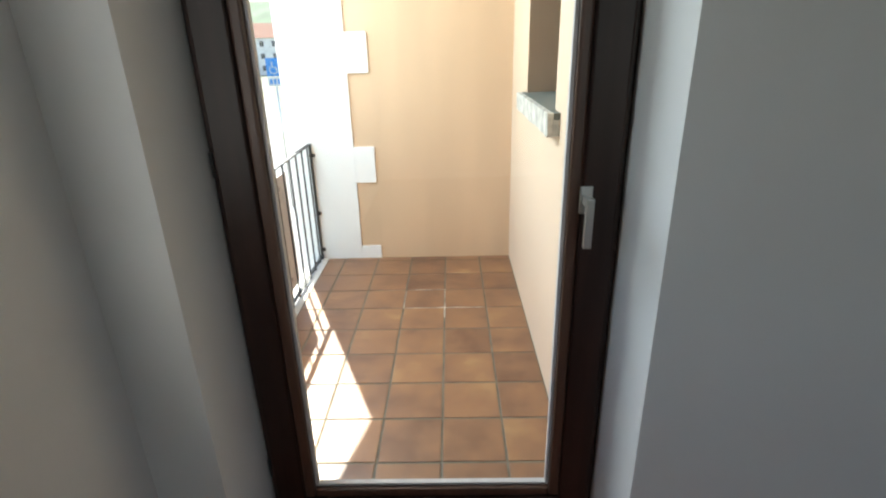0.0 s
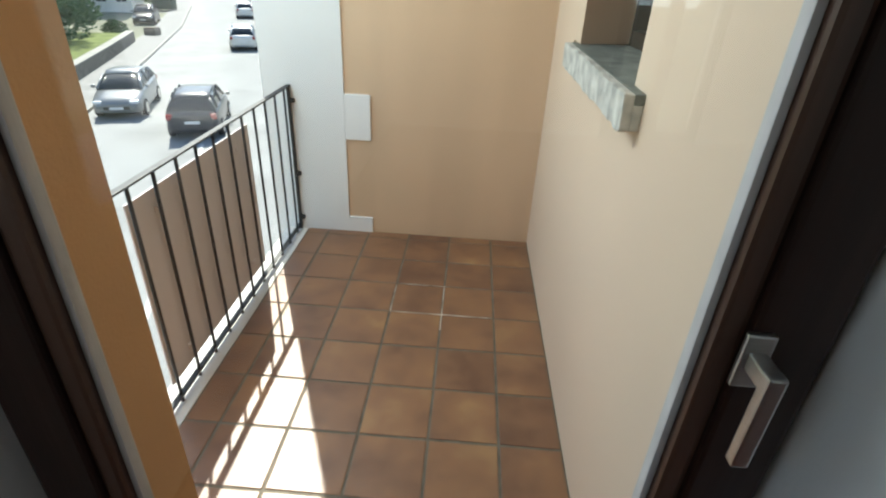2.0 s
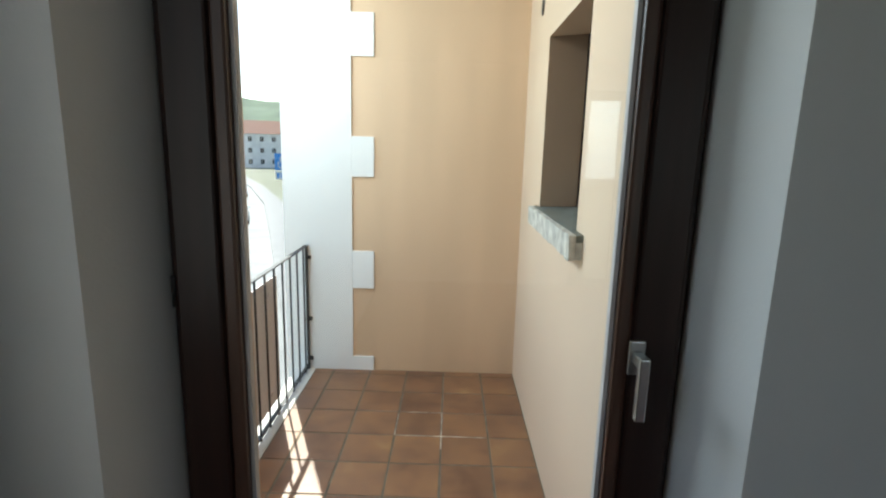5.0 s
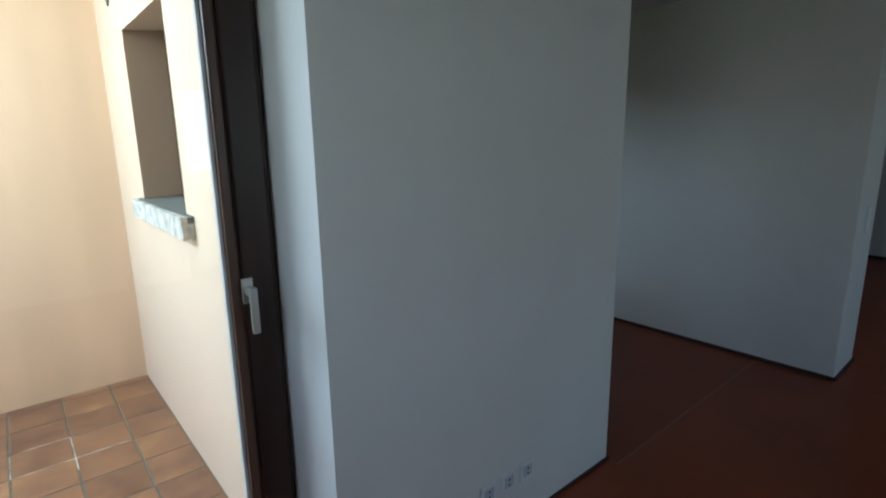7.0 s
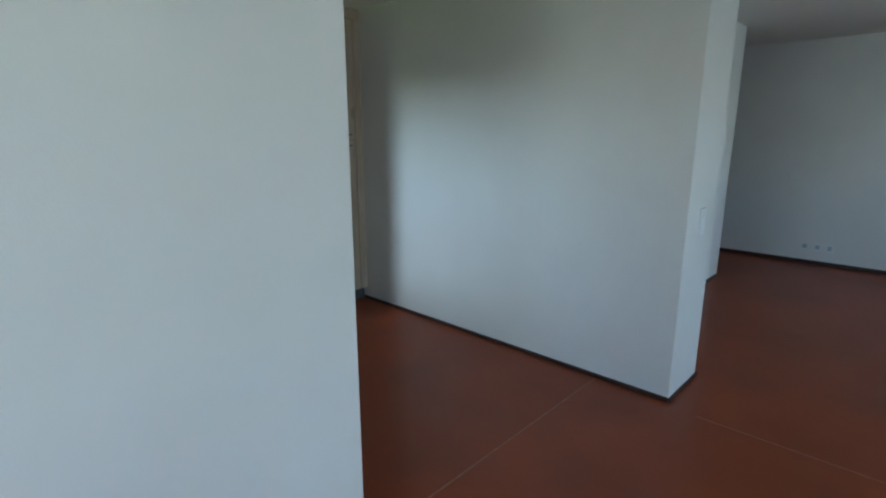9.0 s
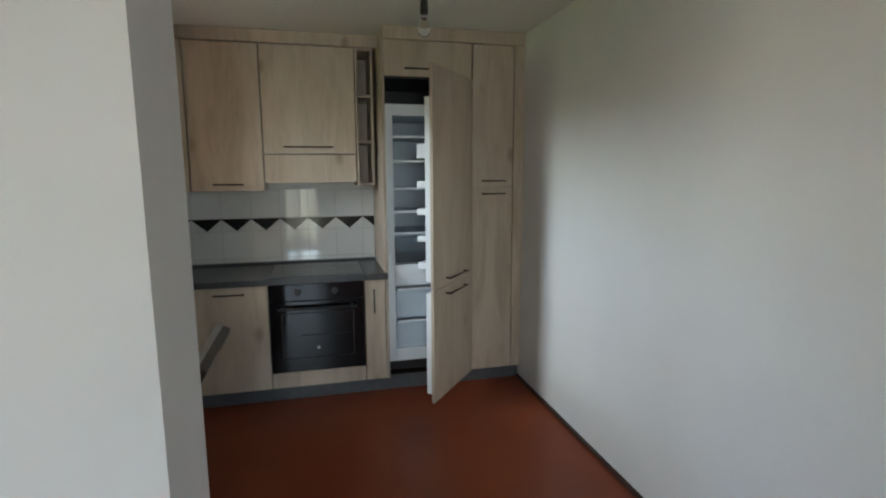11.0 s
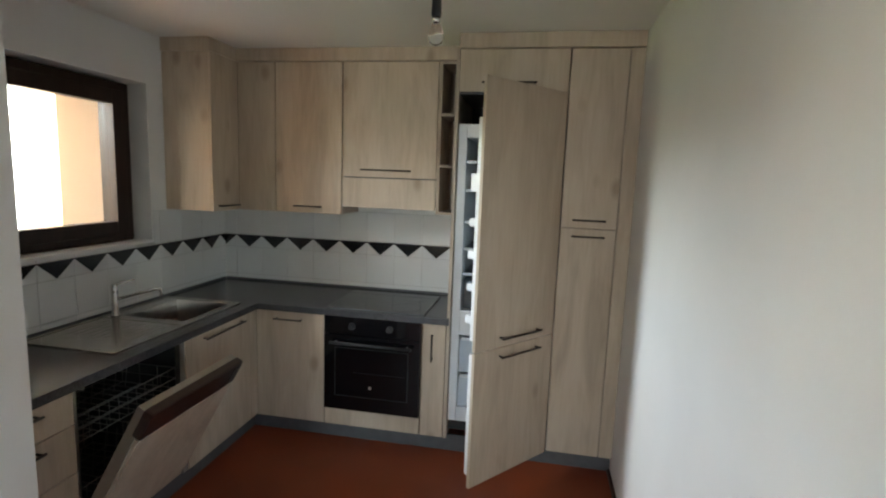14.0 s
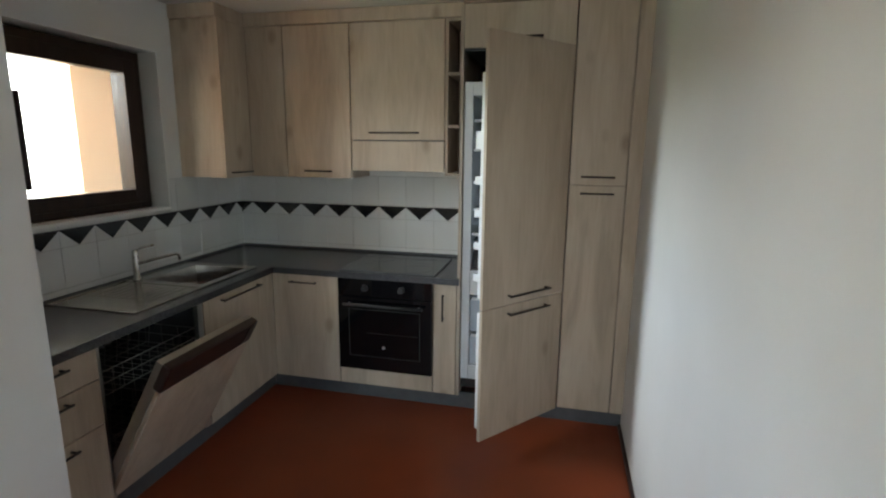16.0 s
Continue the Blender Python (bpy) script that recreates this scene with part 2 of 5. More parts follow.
WIRE = material("shaded_coated_wire", (0.17, 0.17, 0.165), 0.4, vary=0.1, scale=30)
GLASS = pane_material("window_glass")
BULBGLASS = glass_material("bulb_glass")
ASPHALT = material("asphalt", (0.265, 0.268, 0.262), 0.9, vary=0.2, scale=0.6, bump=0.4, bump_scale=30)
CONCRETE = material("pavement_concrete", (0.23, 0.227, 0.222), 0.9, vary=0.18, scale=1.2, bump=0.3, bump_scale=30)
COPING = material("wall_coping_stone", (0.30, 0.29, 0.27), 0.9, vary=0.2, scale=1.5, bump=0.4, bump_scale=20)
GRASS = material("lawn", (0.15, 0.185, 0.06), 0.95, spec=0.15, vary=0.4, scale=1.3, bump=0.8, bump_scale=14)
# both leaf greens are lightened and blued to carry the haze
LEAF = material("leaves", (0.06, 0.115, 0.062), 0.75, spec=0.15, vary=0.45, scale=1.4)
LEAF_LIGHT = material("light_leaves", (0.08, 0.14, 0.06), 0.75, spec=0.15, vary=0.45, scale=1.4)
BARK = material("bark", (0.11, 0.085, 0.06), 0.95, vary=0.4, scale=9, bump=0.8, bump_scale=20)
RUBBLE = material("rubble_stone", (0.13, 0.115, 0.10), 0.95, vary=0.5, scale=4, bump=1.0, bump_scale=10, each=0.2)
ROOF = material("roof_tiles", (0.25, 0.12, 0.08), 0.9, vary=0.3, scale=4, bump=0.5, bump_scale=12)
HOUSE_WHITE = material("house_render", (0.70, 0.68, 0.65), 0.9, vary=0.15, scale=0.8)
DARKGLASS = material("dark_window_glass", (0.02, 0.024, 0.028), 0.08)
TYRE = material("tyre_rubber", (0.015, 0.015, 0.016), 0.8, vary=0.2, scale=10)
LAMP_RED = material("rear_lamp", (0.25, 0.01, 0.01), 0.2)
LAMP_WHITE = material("head_lamp", (0.7, 0.72, 0.74), 0.12)
ROADPAINT = material("road_paint", (0.55, 0.55, 0.53), 0.8, vary=0.2, scale=3)


def car_paint(name, color):
    m = material(name, color, 0.28, 0.35, vary=0.05, scale=3)
    m.node_tree.nodes["Principled BSDF"].inputs["Coat Weight"].default_value = 0.3
    return m


SILVER, DARKBLUE, BLACKCAR, WHITECAR, REDCAR = (car_paint("silver_paint", (0.21, 0.22, 0.23)), car_paint("dark_blue_paint", (0.022, 0.026, 0.036)),
    car_paint("black_paint", (0.014, 0.015, 0.017)), car_paint("white_paint", (0.62, 0.63, 0.63)), car_paint("dark_red_paint", (0.16, 0.03, 0.03)))


# ---- building helpers ----
def box(bm, x0, x1, y0, y1, z0, z1, bevel=0.0, m=None):
    """A box with bevelled edges, added to bm."""
    made = bmesh.ops.create_cube(bm, size=1.0)["verts"]
    for v in made:
        v.co = Vector((x0 + (v.co.x + 0.5) * (x1 - x0), y0 + (v.co.y + 0.5) * (y1 - y0), z0 + (v.co.z + 0.5) * (z1 - z0)))
    if bevel > 0:
        edges = list({e for v in made for e in v.link_edges})
        made = bmesh.ops.bevel(bm, geom=edges, offset=bevel, segments=2, profile=0.6, affect="EDGES")["verts"]
        made = list({v for v in made})
    if m is not None:
        bmesh.ops.transform(bm, matrix=m, verts=made)
    return bm


def boxes(*specs, bevel=0.0):
    bm = bmesh.new()
    for s in specs:
        box(bm, *s, bevel=bevel)
    return bm


def prism(bm, outline, a0, a1, axis="x", bevel=0.0):
    """An outline in the plane across the axis, drawn out from a0 to a1."""
    def at(p, a):
        return (a, p[0], p[1]) if axis == "x" else ((p[0], a, p[1]) if axis == "y" else (p[0], p[1], a))
    lo, hi = [bm.verts.new(at(p, a0)) for p in outline], [bm.verts.new(at(p, a1)) for p in outline]
    k = len(outline)
    faces = [bm.faces.new(lo[::-1]), bm.faces.new(hi)]
    faces += [bm.faces.new((lo[i], lo[(i + 1) % k], hi[(i + 1) % k], hi[i])) for i in range(k)]
    bmesh.ops.recalc_face_normals(bm, faces=faces)
    if bevel > 0:
        bmesh.ops.bevel(bm, geom=list({e for f in faces for e in f.edges}), offset=bevel, segments=2, profile=0.6, affect="EDGES")
    return bm


def tube(bm, points, radius, sides=8, taper=None):
    """A round bar along points; taper gives the radius at its end."""
    pts = [Vector(p) for p in points]
    rings = []
    for i, p in enumerate(pts):
        d = (pts[min(i + 1, len(pts) - 1)] - pts[max(i - 1, 0)]).normalized()
        u = d.orthogonal().normalized() if abs(d.z) > 0.99 else d.cross(Vector((0, 0, 1))).normalized()
        w = d.cross(u)
        r = radius if taper is None else radius + (taper - radius) * i / (len(pts) - 1)
        rings.append([bm.verts.new(p + r * (math.cos(2 * math.pi * k / sides) * u + math.sin(2 * math.pi * k / sides) * w)) for k in range(sides)])
    for a, b in zip(rings, rings[1:]):
        for k in range(sides):
            bm.faces.new((a[k], a[(k + 1) % sides], b[(k + 1) % sides], b[k])).smooth = True
    bm.faces.new(rings[0][::-1])
    bm.faces.new(rings[-1])
    return bm


def lathe(bm, profile, center, sides=24):
    """Rings of (radius, z) about an upright axis at center."""
    cx, cy, cz = center
    rings = [[bm.verts.new((cx + r * math.cos(2 * math.pi * k / sides), cy + r * math.sin(2 * math.pi * k / sides), cz + z)) for k in range(sides)] for r, z in profile]
    for a, b in zip(rings, rings[1:]):
        for k in range(sides):
            bm.faces.new((a[k], a[(k + 1) % sides], b[(k + 1) % sides], b[k])).smooth = True
    bm.faces.new(rings[0][::-1])
    bm.faces.new(rings[-1])
    return bm


def link(name, bm, mat, at=(0, 0, 0)):
    bmesh.ops.recalc_face_normals(bm, faces=bm.faces[:])
    bmesh.ops.translate(bm, verts=bm.verts[:], vec=-Vector(at))
    me = bpy.data.meshes.new(name)
    bm.to_mesh(me)
    bm.free()
    me.materials.append(mat)
    ob = new(name, me)
    ob.location = at
    return ob


def structure(name, bm, mat, label, category="wall"):
    return tagged(link(name, bm, mat), label, category, kind="structure")


LEVEL = Vector((0.0, 0.0, 0.0))   # height of the storey datum that a group of things is built from


def thing(name, at, label, category, group=""):
    return tagged(new(name), label, category, group) if at is None else place(tagged(new(name), label, category, group), at)


def place(ob, at):
    ob.location = Vector(at) + LEVEL
    ob.empty_display_size = 0.1
    return ob


def part(name, bm, mat, parent, label=""):
    """One mesh under a thing or under a part; bm is in the world's metres."""
    root = parent
    while root.parent:
        root = root.parent
    bmesh.ops.translate(bm, verts=bm.verts[:], vec=LEVEL - root.location)
    ob = link(name, bm, mat)
    ob.parent = parent
    return tagged(ob, label) if label else ob


def leaf_piece(name, mesh, parent, at):
    """A repeated piece of the setting on shared mesh data."""
    ob = new(name, mesh)
    ob.parent = parent
    ob.location = at
    return ob


# ---- large structure: inside ----
CEILING = 2.405
floor = structure("floor", boxes((-1.6, 7.6, -4.9, 0.12, -0.25, 0.0), (0.4301, 7.6, 0.12, 2.9, -0.25, 0.0)), LINO,
                  "dark red polished linoleum floor of the flat", "floor")
structure("floor_seam", boxes((1.45, 3.2, -0.062, -0.054, 0.0, 0.0012), (3.136, 3.144, -4.7, -0.65, 0.0, 0.0012)), SEAM,
          "pale welded seam in the red linoleum", "floor seam")
structure("ceiling", boxes((-1.6, 7.6, -4.9, 0.0, CEILING, CEILING + 0.2), (0.43, 7.6, 0.0, 2.9, CEILING, CEILING + 0.2)), CEIL, "plain white painted ceiling", "ceiling")

# wall with the balcony door: narrower opening outside, wider splayed seat inside
DX0, DX1, DH = -1.036, 0.046, 2.24
door_wall = prism(bmesh.new(), [(-1.6, 0.0), (DX0, 0.0), (-0.988, 0.176), (-0.988, 0.2455), (-1.6, 0.2455)], -0.2, CEILING + 0.2, "z")
prism(door_wall, [(DX1, 0.0), (1.447, 0.0), (1.447, 0.372), (0.271, 0.372), (0.271, 0.2455), (0.002, 0.2455), (0.002, 0.176)], -0.2, CEILING + 0.2, "z")
prism(door_wall, [(DX0, 0.0), (DX1, 0.0), (0.002, 0.176), (0.002, 0.2455), (-0.988, 0.2455), (-0.988, 0.176)], DH, CEILING + 0.2, "z")
structure("wall_balcony_door", door_wall, PAINT, "white painted wall beside the balcony door")
structure("wall_kitchen_window", boxes(
    (0.27, 0.43, 0.372, 1.03, -0.2, CEILING + 0.2), (0.27, 0.43, 2.03, 2.76, -0.2, CEILING + 0.2),
    (0.2701, 0.43, 1.03, 2.03, -0.2, 1.184), (0.27, 0.43, 1.03, 2.03, 2.113, CEILING + 0.2)), PAINT, "white painted kitchen wall with a window")
structure("wall_kitchen_back", boxes((0.0, 3.63, 2.76, 3.05, -0.2, CEILING + 0.2)), PAINT, "white wall behind the kitchen units")
structure("wall_kitchen_right", boxes((3.195, 3.63, -0.485, 2.76, -0.2, CEILING + 0.2), bevel=0.004), PAINT, "broad white painted wall beside the kitchen")
structure("wall_hall", boxes((3.63, 6.1, 0.1, 0.25, -0.2, CEILING + 0.2)), PAINT, "white painted wall of the hall")
structure("wall_far", boxes((7.36, 7.6, -4.9, 2.76, -0.2, CEILING + 0.2)), PAINT, "white painted wall at the far end of the living room")
structure("wall_hall_end", boxes((3.63, 7.36, 2.76, 2.95, -0.2, CEILING + 0.2)), PAINT, "plain white wall closing the hall")
# the opening in this wall is added for the side fill lamp
structure("wall_left", boxes((-1.6, -1.22, -4.9, -1.15, -0.2, CEILING + 0.2), (-1.6, -1.22, -0.35, 0.0, -0.2, CEILING + 0.2),
    (-1.6, -1.22, -1.15, -0.35, -0.2, 0.95), (-1.6, -1.22, -1.15, -0.35, 2.25, CEILING + 0.2)), PAINT, "white painted side wall of the living room")
structure("wall_garden", boxes((-1.22, 0.92, -4.9, -4.6, -0.2, CEILING + 0.2), (1.88, 4.4, -4.9, -4.6, -0.2, CEILING + 0.2), (5.8, 7.36, -4.9, -4.6, -0.2, CEILING + 0.2),
    (0.92, 1.88, -4.9, -4.6, 2.15, CEILING + 0.2), (4.4, 5.8, -4.9, -4.6, 2.15, CEILING + 0.2), (0.92, 1.88, -4.9, -4.6, -0.2, 0.0), (4.4, 5.8, -4.9, -4.6, -0.2, 0.95)),
    PAINT, "white wall with a terrace door and a window to the garden")


def skirting(name, x0, x1, y0, y1, h=0.014):
    structure(name, boxes((x0, x1, y0, y1, 0.0, h), bevel=0.002), SKIRT, "low dark brown skirting strip", "skirting")


skirting("baseboard_door_wall", DX1 + 0.02, 1.447, -0.010, -0.001)
skirting("baseboard_stub_end", 1.448, 1.457, -0.010, 0.372)
skirting("baseboard_right", 3.178, 3.194, -0.485, 2.20, 0.022)
skirting("baseboard_right_end", 3.185, 3.64, -0.496, -0.486, 0.022)
skirting("baseboard_hall", 3.64, 6.1, 0.09, 0.099, 0.035)
skirting("baseboard_far", 7.35, 7.359, -4.6, 2.7, 0.045)
skirting("baseboard_left", -1.219, -1.21, -4.6, -0.002)
skirting("baseboard_door_wall_left", -1.21, DX0 - 0.01, -0.010, -0.001)

for x0, x1, z0, label in ((0.92, 1.88, 0.001, "dark brown two-leaf terrace door to the garden"), (4.4, 5.8, 0.95, "dark brown two-leaf window to the garden")):
    w = thing("window_2", (x0, -4.7, z0), label, "window", "garden windows")
    w["kind"] = "structure"
    xm, z1 = (x0 + x1) / 2, 2.15
    part("window_frame", boxes((x0, x0 + 0.09, -4.61, -4.56, z0, z1), (x1 - 0.09, x1, -4.61, -4.56, z0, z1), (xm - 0.06, xm + 0.06, -4.61, -4.56, z0, z1),
                               (x0 + 0.09, xm - 0.06, -4.61, -4.56, z0, z0 + 0.1), (xm + 0.06, x1 - 0.09, -4.61, -4.56, z0, z0 + 0.1),
                               (x0 + 0.09, xm - 0.06, -4.61, -4.56, z1 - 0.1, z1), (xm + 0.06, x1 - 0.09, -4.61, -4.56, z1 - 0.1, z1)), DOORWOOD, w)

# ---- large structure: balcony ----
BY = 2.53
cream_wall = boxes((0.0, 0.27, 0.246, 1.034, -0.25, 3.2), (0.0, 0.27, 1.986, 2.7595, -0.25, 3.2), (0.0, 0.27, 1.034, 1.986, -0.25, 1.195), (0.0, 0.27, 1.034, 1.986, 2.101, 3.2))
prism(cream_wall, [(0.0, 1.845), (0.0, 1.986), (0.204, 1.986), (0.204, 1.925)], 1.223, 2.1005, "z")
prism(cream_wall, [(0.0, 1.034), (0.0, 1.058), (0.204, 1.035), (0.204, 1.034)], 1.223, 2.1005, "z")
prism(cream_wall, [(0.0, 2.04), (0.0, 2.1005), (0.204, 2.1005), (0.204, 2.06)], 1.0585, 1.8445, "y")
structure("wall_balcony_right", cream_wall, CREAM, "cream rendered balcony wall with the kitchen window")
structure("wall_balcony_end", boxes((-1.09, 0.0, BY, 2.9, -4.3, 3.2)), PEACH, "peach rendered end wall of the balcony")
quoin = boxes((-1.535, -1.09, BY - 0.012, 2.9, -4.3, 3.2))
for z0 in (-0.155, 0.577, 1.312, 2.044, 2.776):
    box(quoin, -1.0899, -0.947, BY - 0.012, BY + 0.05, z0, z0 + 0.252, bevel=0.003)
structure("quoin_edge", quoin, WHITE_RENDER, "white rendered corner strip with toothed quoin blocks", "wall")
structure("wall_outside_left", boxes((-1.535, -0.915, 0.246, 0.376, -4.3, 3.2), (-0.915, 0.0, 0.246, 0.376, 2.2, 3.2)), OCHRE, "ochre rendered pier outside the balcony door")
structure("wall_facade", boxes((-1.9, -1.605, -9.0, 0.245, -4.3, -0.2)), OCHRE, "ochre rendered outer wall of the house")
# unseen slab; its slanted outline is fitted to the sun patch's shadow edge
structure("balcony_shade_slab", prism(bmesh.new(), [(-2.21, 0.376), (0.0, 0.376), (0.0, BY - 0.013), (-1.536, BY - 0.013), (-1.536, 2.785), (-1.63, 2.785)], 2.63, 2.85, "z"), WHITE_RENDER, "unseen white slab over the balcony, its edge slanted to shape the shadow", "balcony roof")
balcony = structure("balcony_floor", boxes((-1.45, 0.0, 0.1205, BY, -0.26, -0.002), ), JOINT,
                    "cement bed of the tiled balcony floor", "balcony floor")

structure("balcony_edge", boxes((-1.45, -1.346, 0.376, BY - 0.013, -0.006, 0.003), (-1.475, -1.4501, 0.376, BY - 0.013, -0.26, 0.003)), HOUSE_WHITE, "pale cement edge of the balcony floor", "balcony edge")

# ---- balcony door ----
door = thing("door_1", (-0.5, 0.15, 0.0), "closed dark brown wooden balcony door with one tall pane", "door")
door["kind"] = "structure"


def rails(bm, x0, x1, z0, z1, w, y0, y1, bottom=None, bevel=0.006):
    """Stiles and rails round an opening in a plane across y."""
    bottom = bottom or w
    box(bm, x0, x0 + w, y0, y1, z0, z1, bevel)
    box(bm, x1 - w, x1, y0, y1, z0, z1, bevel)
    box(bm, x0 + w + 0.0005, x1 - w - 0.0005, y0 + 0.001, y1 - 0.001, z0, z0 + bottom, bevel)
    box(bm, x0 + w + 0.0005, x1 - w - 0.0005, y0 + 0.001, y1 - 0.001, z1 - w, z1, bevel)
    return bm


fr = rails(bmesh.new(), -0.987, 0.001, 0.02, 2.238, 0.05, 0.176, 0.245)
part("door_frame", fr, DOORWOOD, door)
sash = rails(bmesh.new(), -0.968, -0.018, 0.06, 2.2, 0.086, 0.150, 0.214, bottom=0.116)
box(sash, -0.977, -0.9685, 0.162, 0.175, 0.05, 2.21, 0.003)
box(sash, -0.0175, -0.009, 0.162, 0.175, 0.05, 2.21, 0.003)
leafo = part("sash", sash, DOORWOOD, door)
part("glazing_bead", rails(bmesh.new(), -0.8818, -0.1042, 0.1762, 2.1138, 0.0303, 0.158, 0.200, bevel=0.007), BEADWOOD, door, "lighter brown glazing bead")
part("gasket", rails(bmesh.new(), -0.851, -0.135, 0.207, 2.083, 0.009, 0.172, 0.191, bevel=0.001), GASKET, door, "pale grey glazing gasket")
pane = part("pane", boxes((-0.8515, -0.1345, 0.180, 0.186, 0.2065, 2.0835)), GLASS, door, "clear glass pane")
pane.visible_shadow = False
part("threshold", boxes((-0.987, 0.001, 0.1205, 0.30, -0.02, 0.0195), bevel=0.004), DOORWOOD, door, "dark wooden threshold")
hx, hz = -0.096, 1.119
hd = boxes((hx - 0.015, hx + 0.015, 0.141, 0.1495, hz - 0.034, hz + 0.034), bevel=0.003)
grip = boxes((hx - 0.0095, hx + 0.0095, 0.108, 0.141, hz - 0.008, hz + 0.014), (hx - 0.0095, hx + 0.0095, 0.098, 0.113, hz - 0.107, hz + 0.015), bevel=0.003)
plate = part("handle_plate", hd, STEEL, door, "square steel handle plate")
part("handle", grip, STEEL, plate, "brushed steel lever handle")
hinge = bmesh.new()
for z in (0.3, 1.22, 2.0):
    tube(hinge, [(-0.9735, 0.155, z - 0.03), (-0.9735, 0.155, z + 0.03)], 0.005)
part("hinge", hinge, IRON, door)

# ---- kitchen window ----
LEVEL.z = -0.065
win = thing("window_1", (0.31, 1.5, 1.26), "dark brown wooden kitchen window with one clear pane", "window")
win["kind"] = "structure"


def rails_x(bm, y0, y1, z0, z1, w, x0, x1, bevel=0.005):
    box(bm, x0, x1, y0, y0 + w, z0, z1, bevel)
    box(bm, x0, x1, y1 - w, y1, z0, z1, bevel)
    box(bm, x0 + 0.001, x1 - 0.001, y0 + w + 0.0005, y1 - w - 0.0005, z0, z0 + w, bevel)
    box(bm, x0 + 0.001, x1 - 0.001, y0 + w + 0.0005, y1 - w - 0.0005, z1 - w, z1, bevel)
    return bm


part("window_frame", rails_x(bmesh.new(), 1.035, 1.985, 1.272, 2.165, 0.07, 0.205, 0.345), DOORWOOD, win)
part("sash", rails_x(bmesh.new(), 1.085, 1.935, 1.312, 2.118, 0.076, 0.29, 0.360), DOORWOOD, win)
g = part("pane", boxes((0.315, 0.321, 1.165, 1.855, 1.39, 2.04)), GLASS, win)
g.visible_shadow = False
part("window_sill", boxes((0.345, 0.446, 1.032, 2.028, 1.254, 1.271), bevel=0.004), PAINT, win, "pale painted inner window sill")
LEVEL.z = 0.0
sill = thing("stone_sill", (0, 1.4, 1.2), "grey rough stone sill under the outside window", "window sill")
part("slab", boxes((-0.0245, 0.204, 0.952, 1.90, 1.196, 1.222), bevel=0.004), SLATE, sill, "dark grey weathered stone slab")
nose = boxes((-0.050, -0.025, 0.95, 1.90, 1.135, 1.2215), (-0.0249, -0.001, 0.95, 1.90, 1.135, 1.1955), bevel=0.003)
chip = random.Random(9)
bmesh.ops.subdivide_edges(nose, edges=[e for e in nose.edges if e.calc_length() > 0.5], cuts=34, use_grid_fill=True)
for v in nose.verts:
    if v.co.x < -0.04:
        v.co.x += chip.uniform(-0.003, 0.006)
        v.co.z += chip.uniform(-0.004, 0.003)
part("front_edge", nose, STONE_CUT, sill, "pale split stone edge with a drip groove")

# ---- kitchen fronts ----
LEVEL.z = -0.065
FY, FX, UY = 2.165, 1.024, 2.437


def bar_handle(parent, a, b, out, label="dark slim bar handle"):
    """A flat bar on two feet; out is the way it stands off the door."""
    a, b, out = Vector(a), Vector(b), Vector(out)
    d = (b - a).normalized()
    bm = bmesh.new()
    tube(bm, [a + out * 0.03, b + out * 0.03], 0.0055, 6)
    for p in (a + d * 0.012, b - d * 0.012):
        tube(bm, [p, p + out * 0.03], 0.005, 6)
    return part("handle", bm, HANDLE, parent, label)


def unit(name, at, label, category="cabinet", group="kitchen cabinets"):
    return thing(name, at, label, category, group)


# base units along the back wall
u = unit("base_cabinet", (1.25, 2.45, 0.165), "washed oak base cabinet beside the oven")
part("body", boxes((1.03, 1.476, FY + 0.02, 2.755, 0.166, 0.86)), OAK_EDGE, u)
d = part("door", boxes((1.029, 1.474, FY, FY + 0.019, 0.168, 0.856), bevel=0.0028), OAK, u)
bar_handle(d, (1.155, FY, 0.812), (1.339, FY, 0.812), (0, -1, 0))
u = unit("oven_cabinet", (1.78, 2.45, 0.165), "washed oak cabinet holding the built-in oven")
part("body", boxes((1.479, 1.497, FY + 0.02, 2.755, 0.166, 0.86), (2.062, 2.08, FY + 0.02, 2.755, 0.166, 0.86), (1.497, 2.062, FY + 0.02, 2.755, 0.166, 0.262)), OAK_EDGE, u)
part("front_panel", boxes((1.481, 2.078, FY, FY + 0.019, 0.168, 0.272), bevel=0.0028), OAK, u)
oven = thing("oven", (1.78, 2.3, 0.276), "black glass built-in oven with two knobs", "oven")
part("body", boxes((1.5, 2.06, FY + 0.005, 2.70, 0.277, 0.857)), BLACK, oven)
part("control_panel", boxes((1.482, 2.077, FY - 0.018, FY + 0.004, 0.752, 0.858), bevel=0.002), BLACKGLASS, oven)
odoor = part("door", boxes((1.482, 2.077, FY - 0.02, FY + 0.004, 0.278, 0.747), bevel=0.003), BLACKGLASS, oven)
part("window", boxes((1.556, 2.003, FY - 0.0225, FY - 0.020, 0.372, 0.668), bevel=0.001), BLACKGLASS, odoor, "dark oven window")
part("window_trim", rails(bmesh.new(), 1.552, 2.007, 0.368, 0.672, 0.003, FY - 0.0235, FY - 0.0205, bevel=0.0), OVEN_LINE, odoor, "thin grey line round the oven window")
ob = bmesh.new()
tube(ob, [(1.53, FY - 0.055, 0.706), (2.03, FY - 0.055, 0.706)], 0.009, 8)
tube(ob, [(1.56, FY - 0.02, 0.706), (1.56, FY - 0.055, 0.706)], 0.007, 8)
tube(ob, [(2.0, FY - 0.02, 0.706), (2.0, FY - 0.055, 0.706)], 0.007, 8)
part("handle", ob, BLACK, odoor, "black oven bar handle")
racks = bmesh.new()
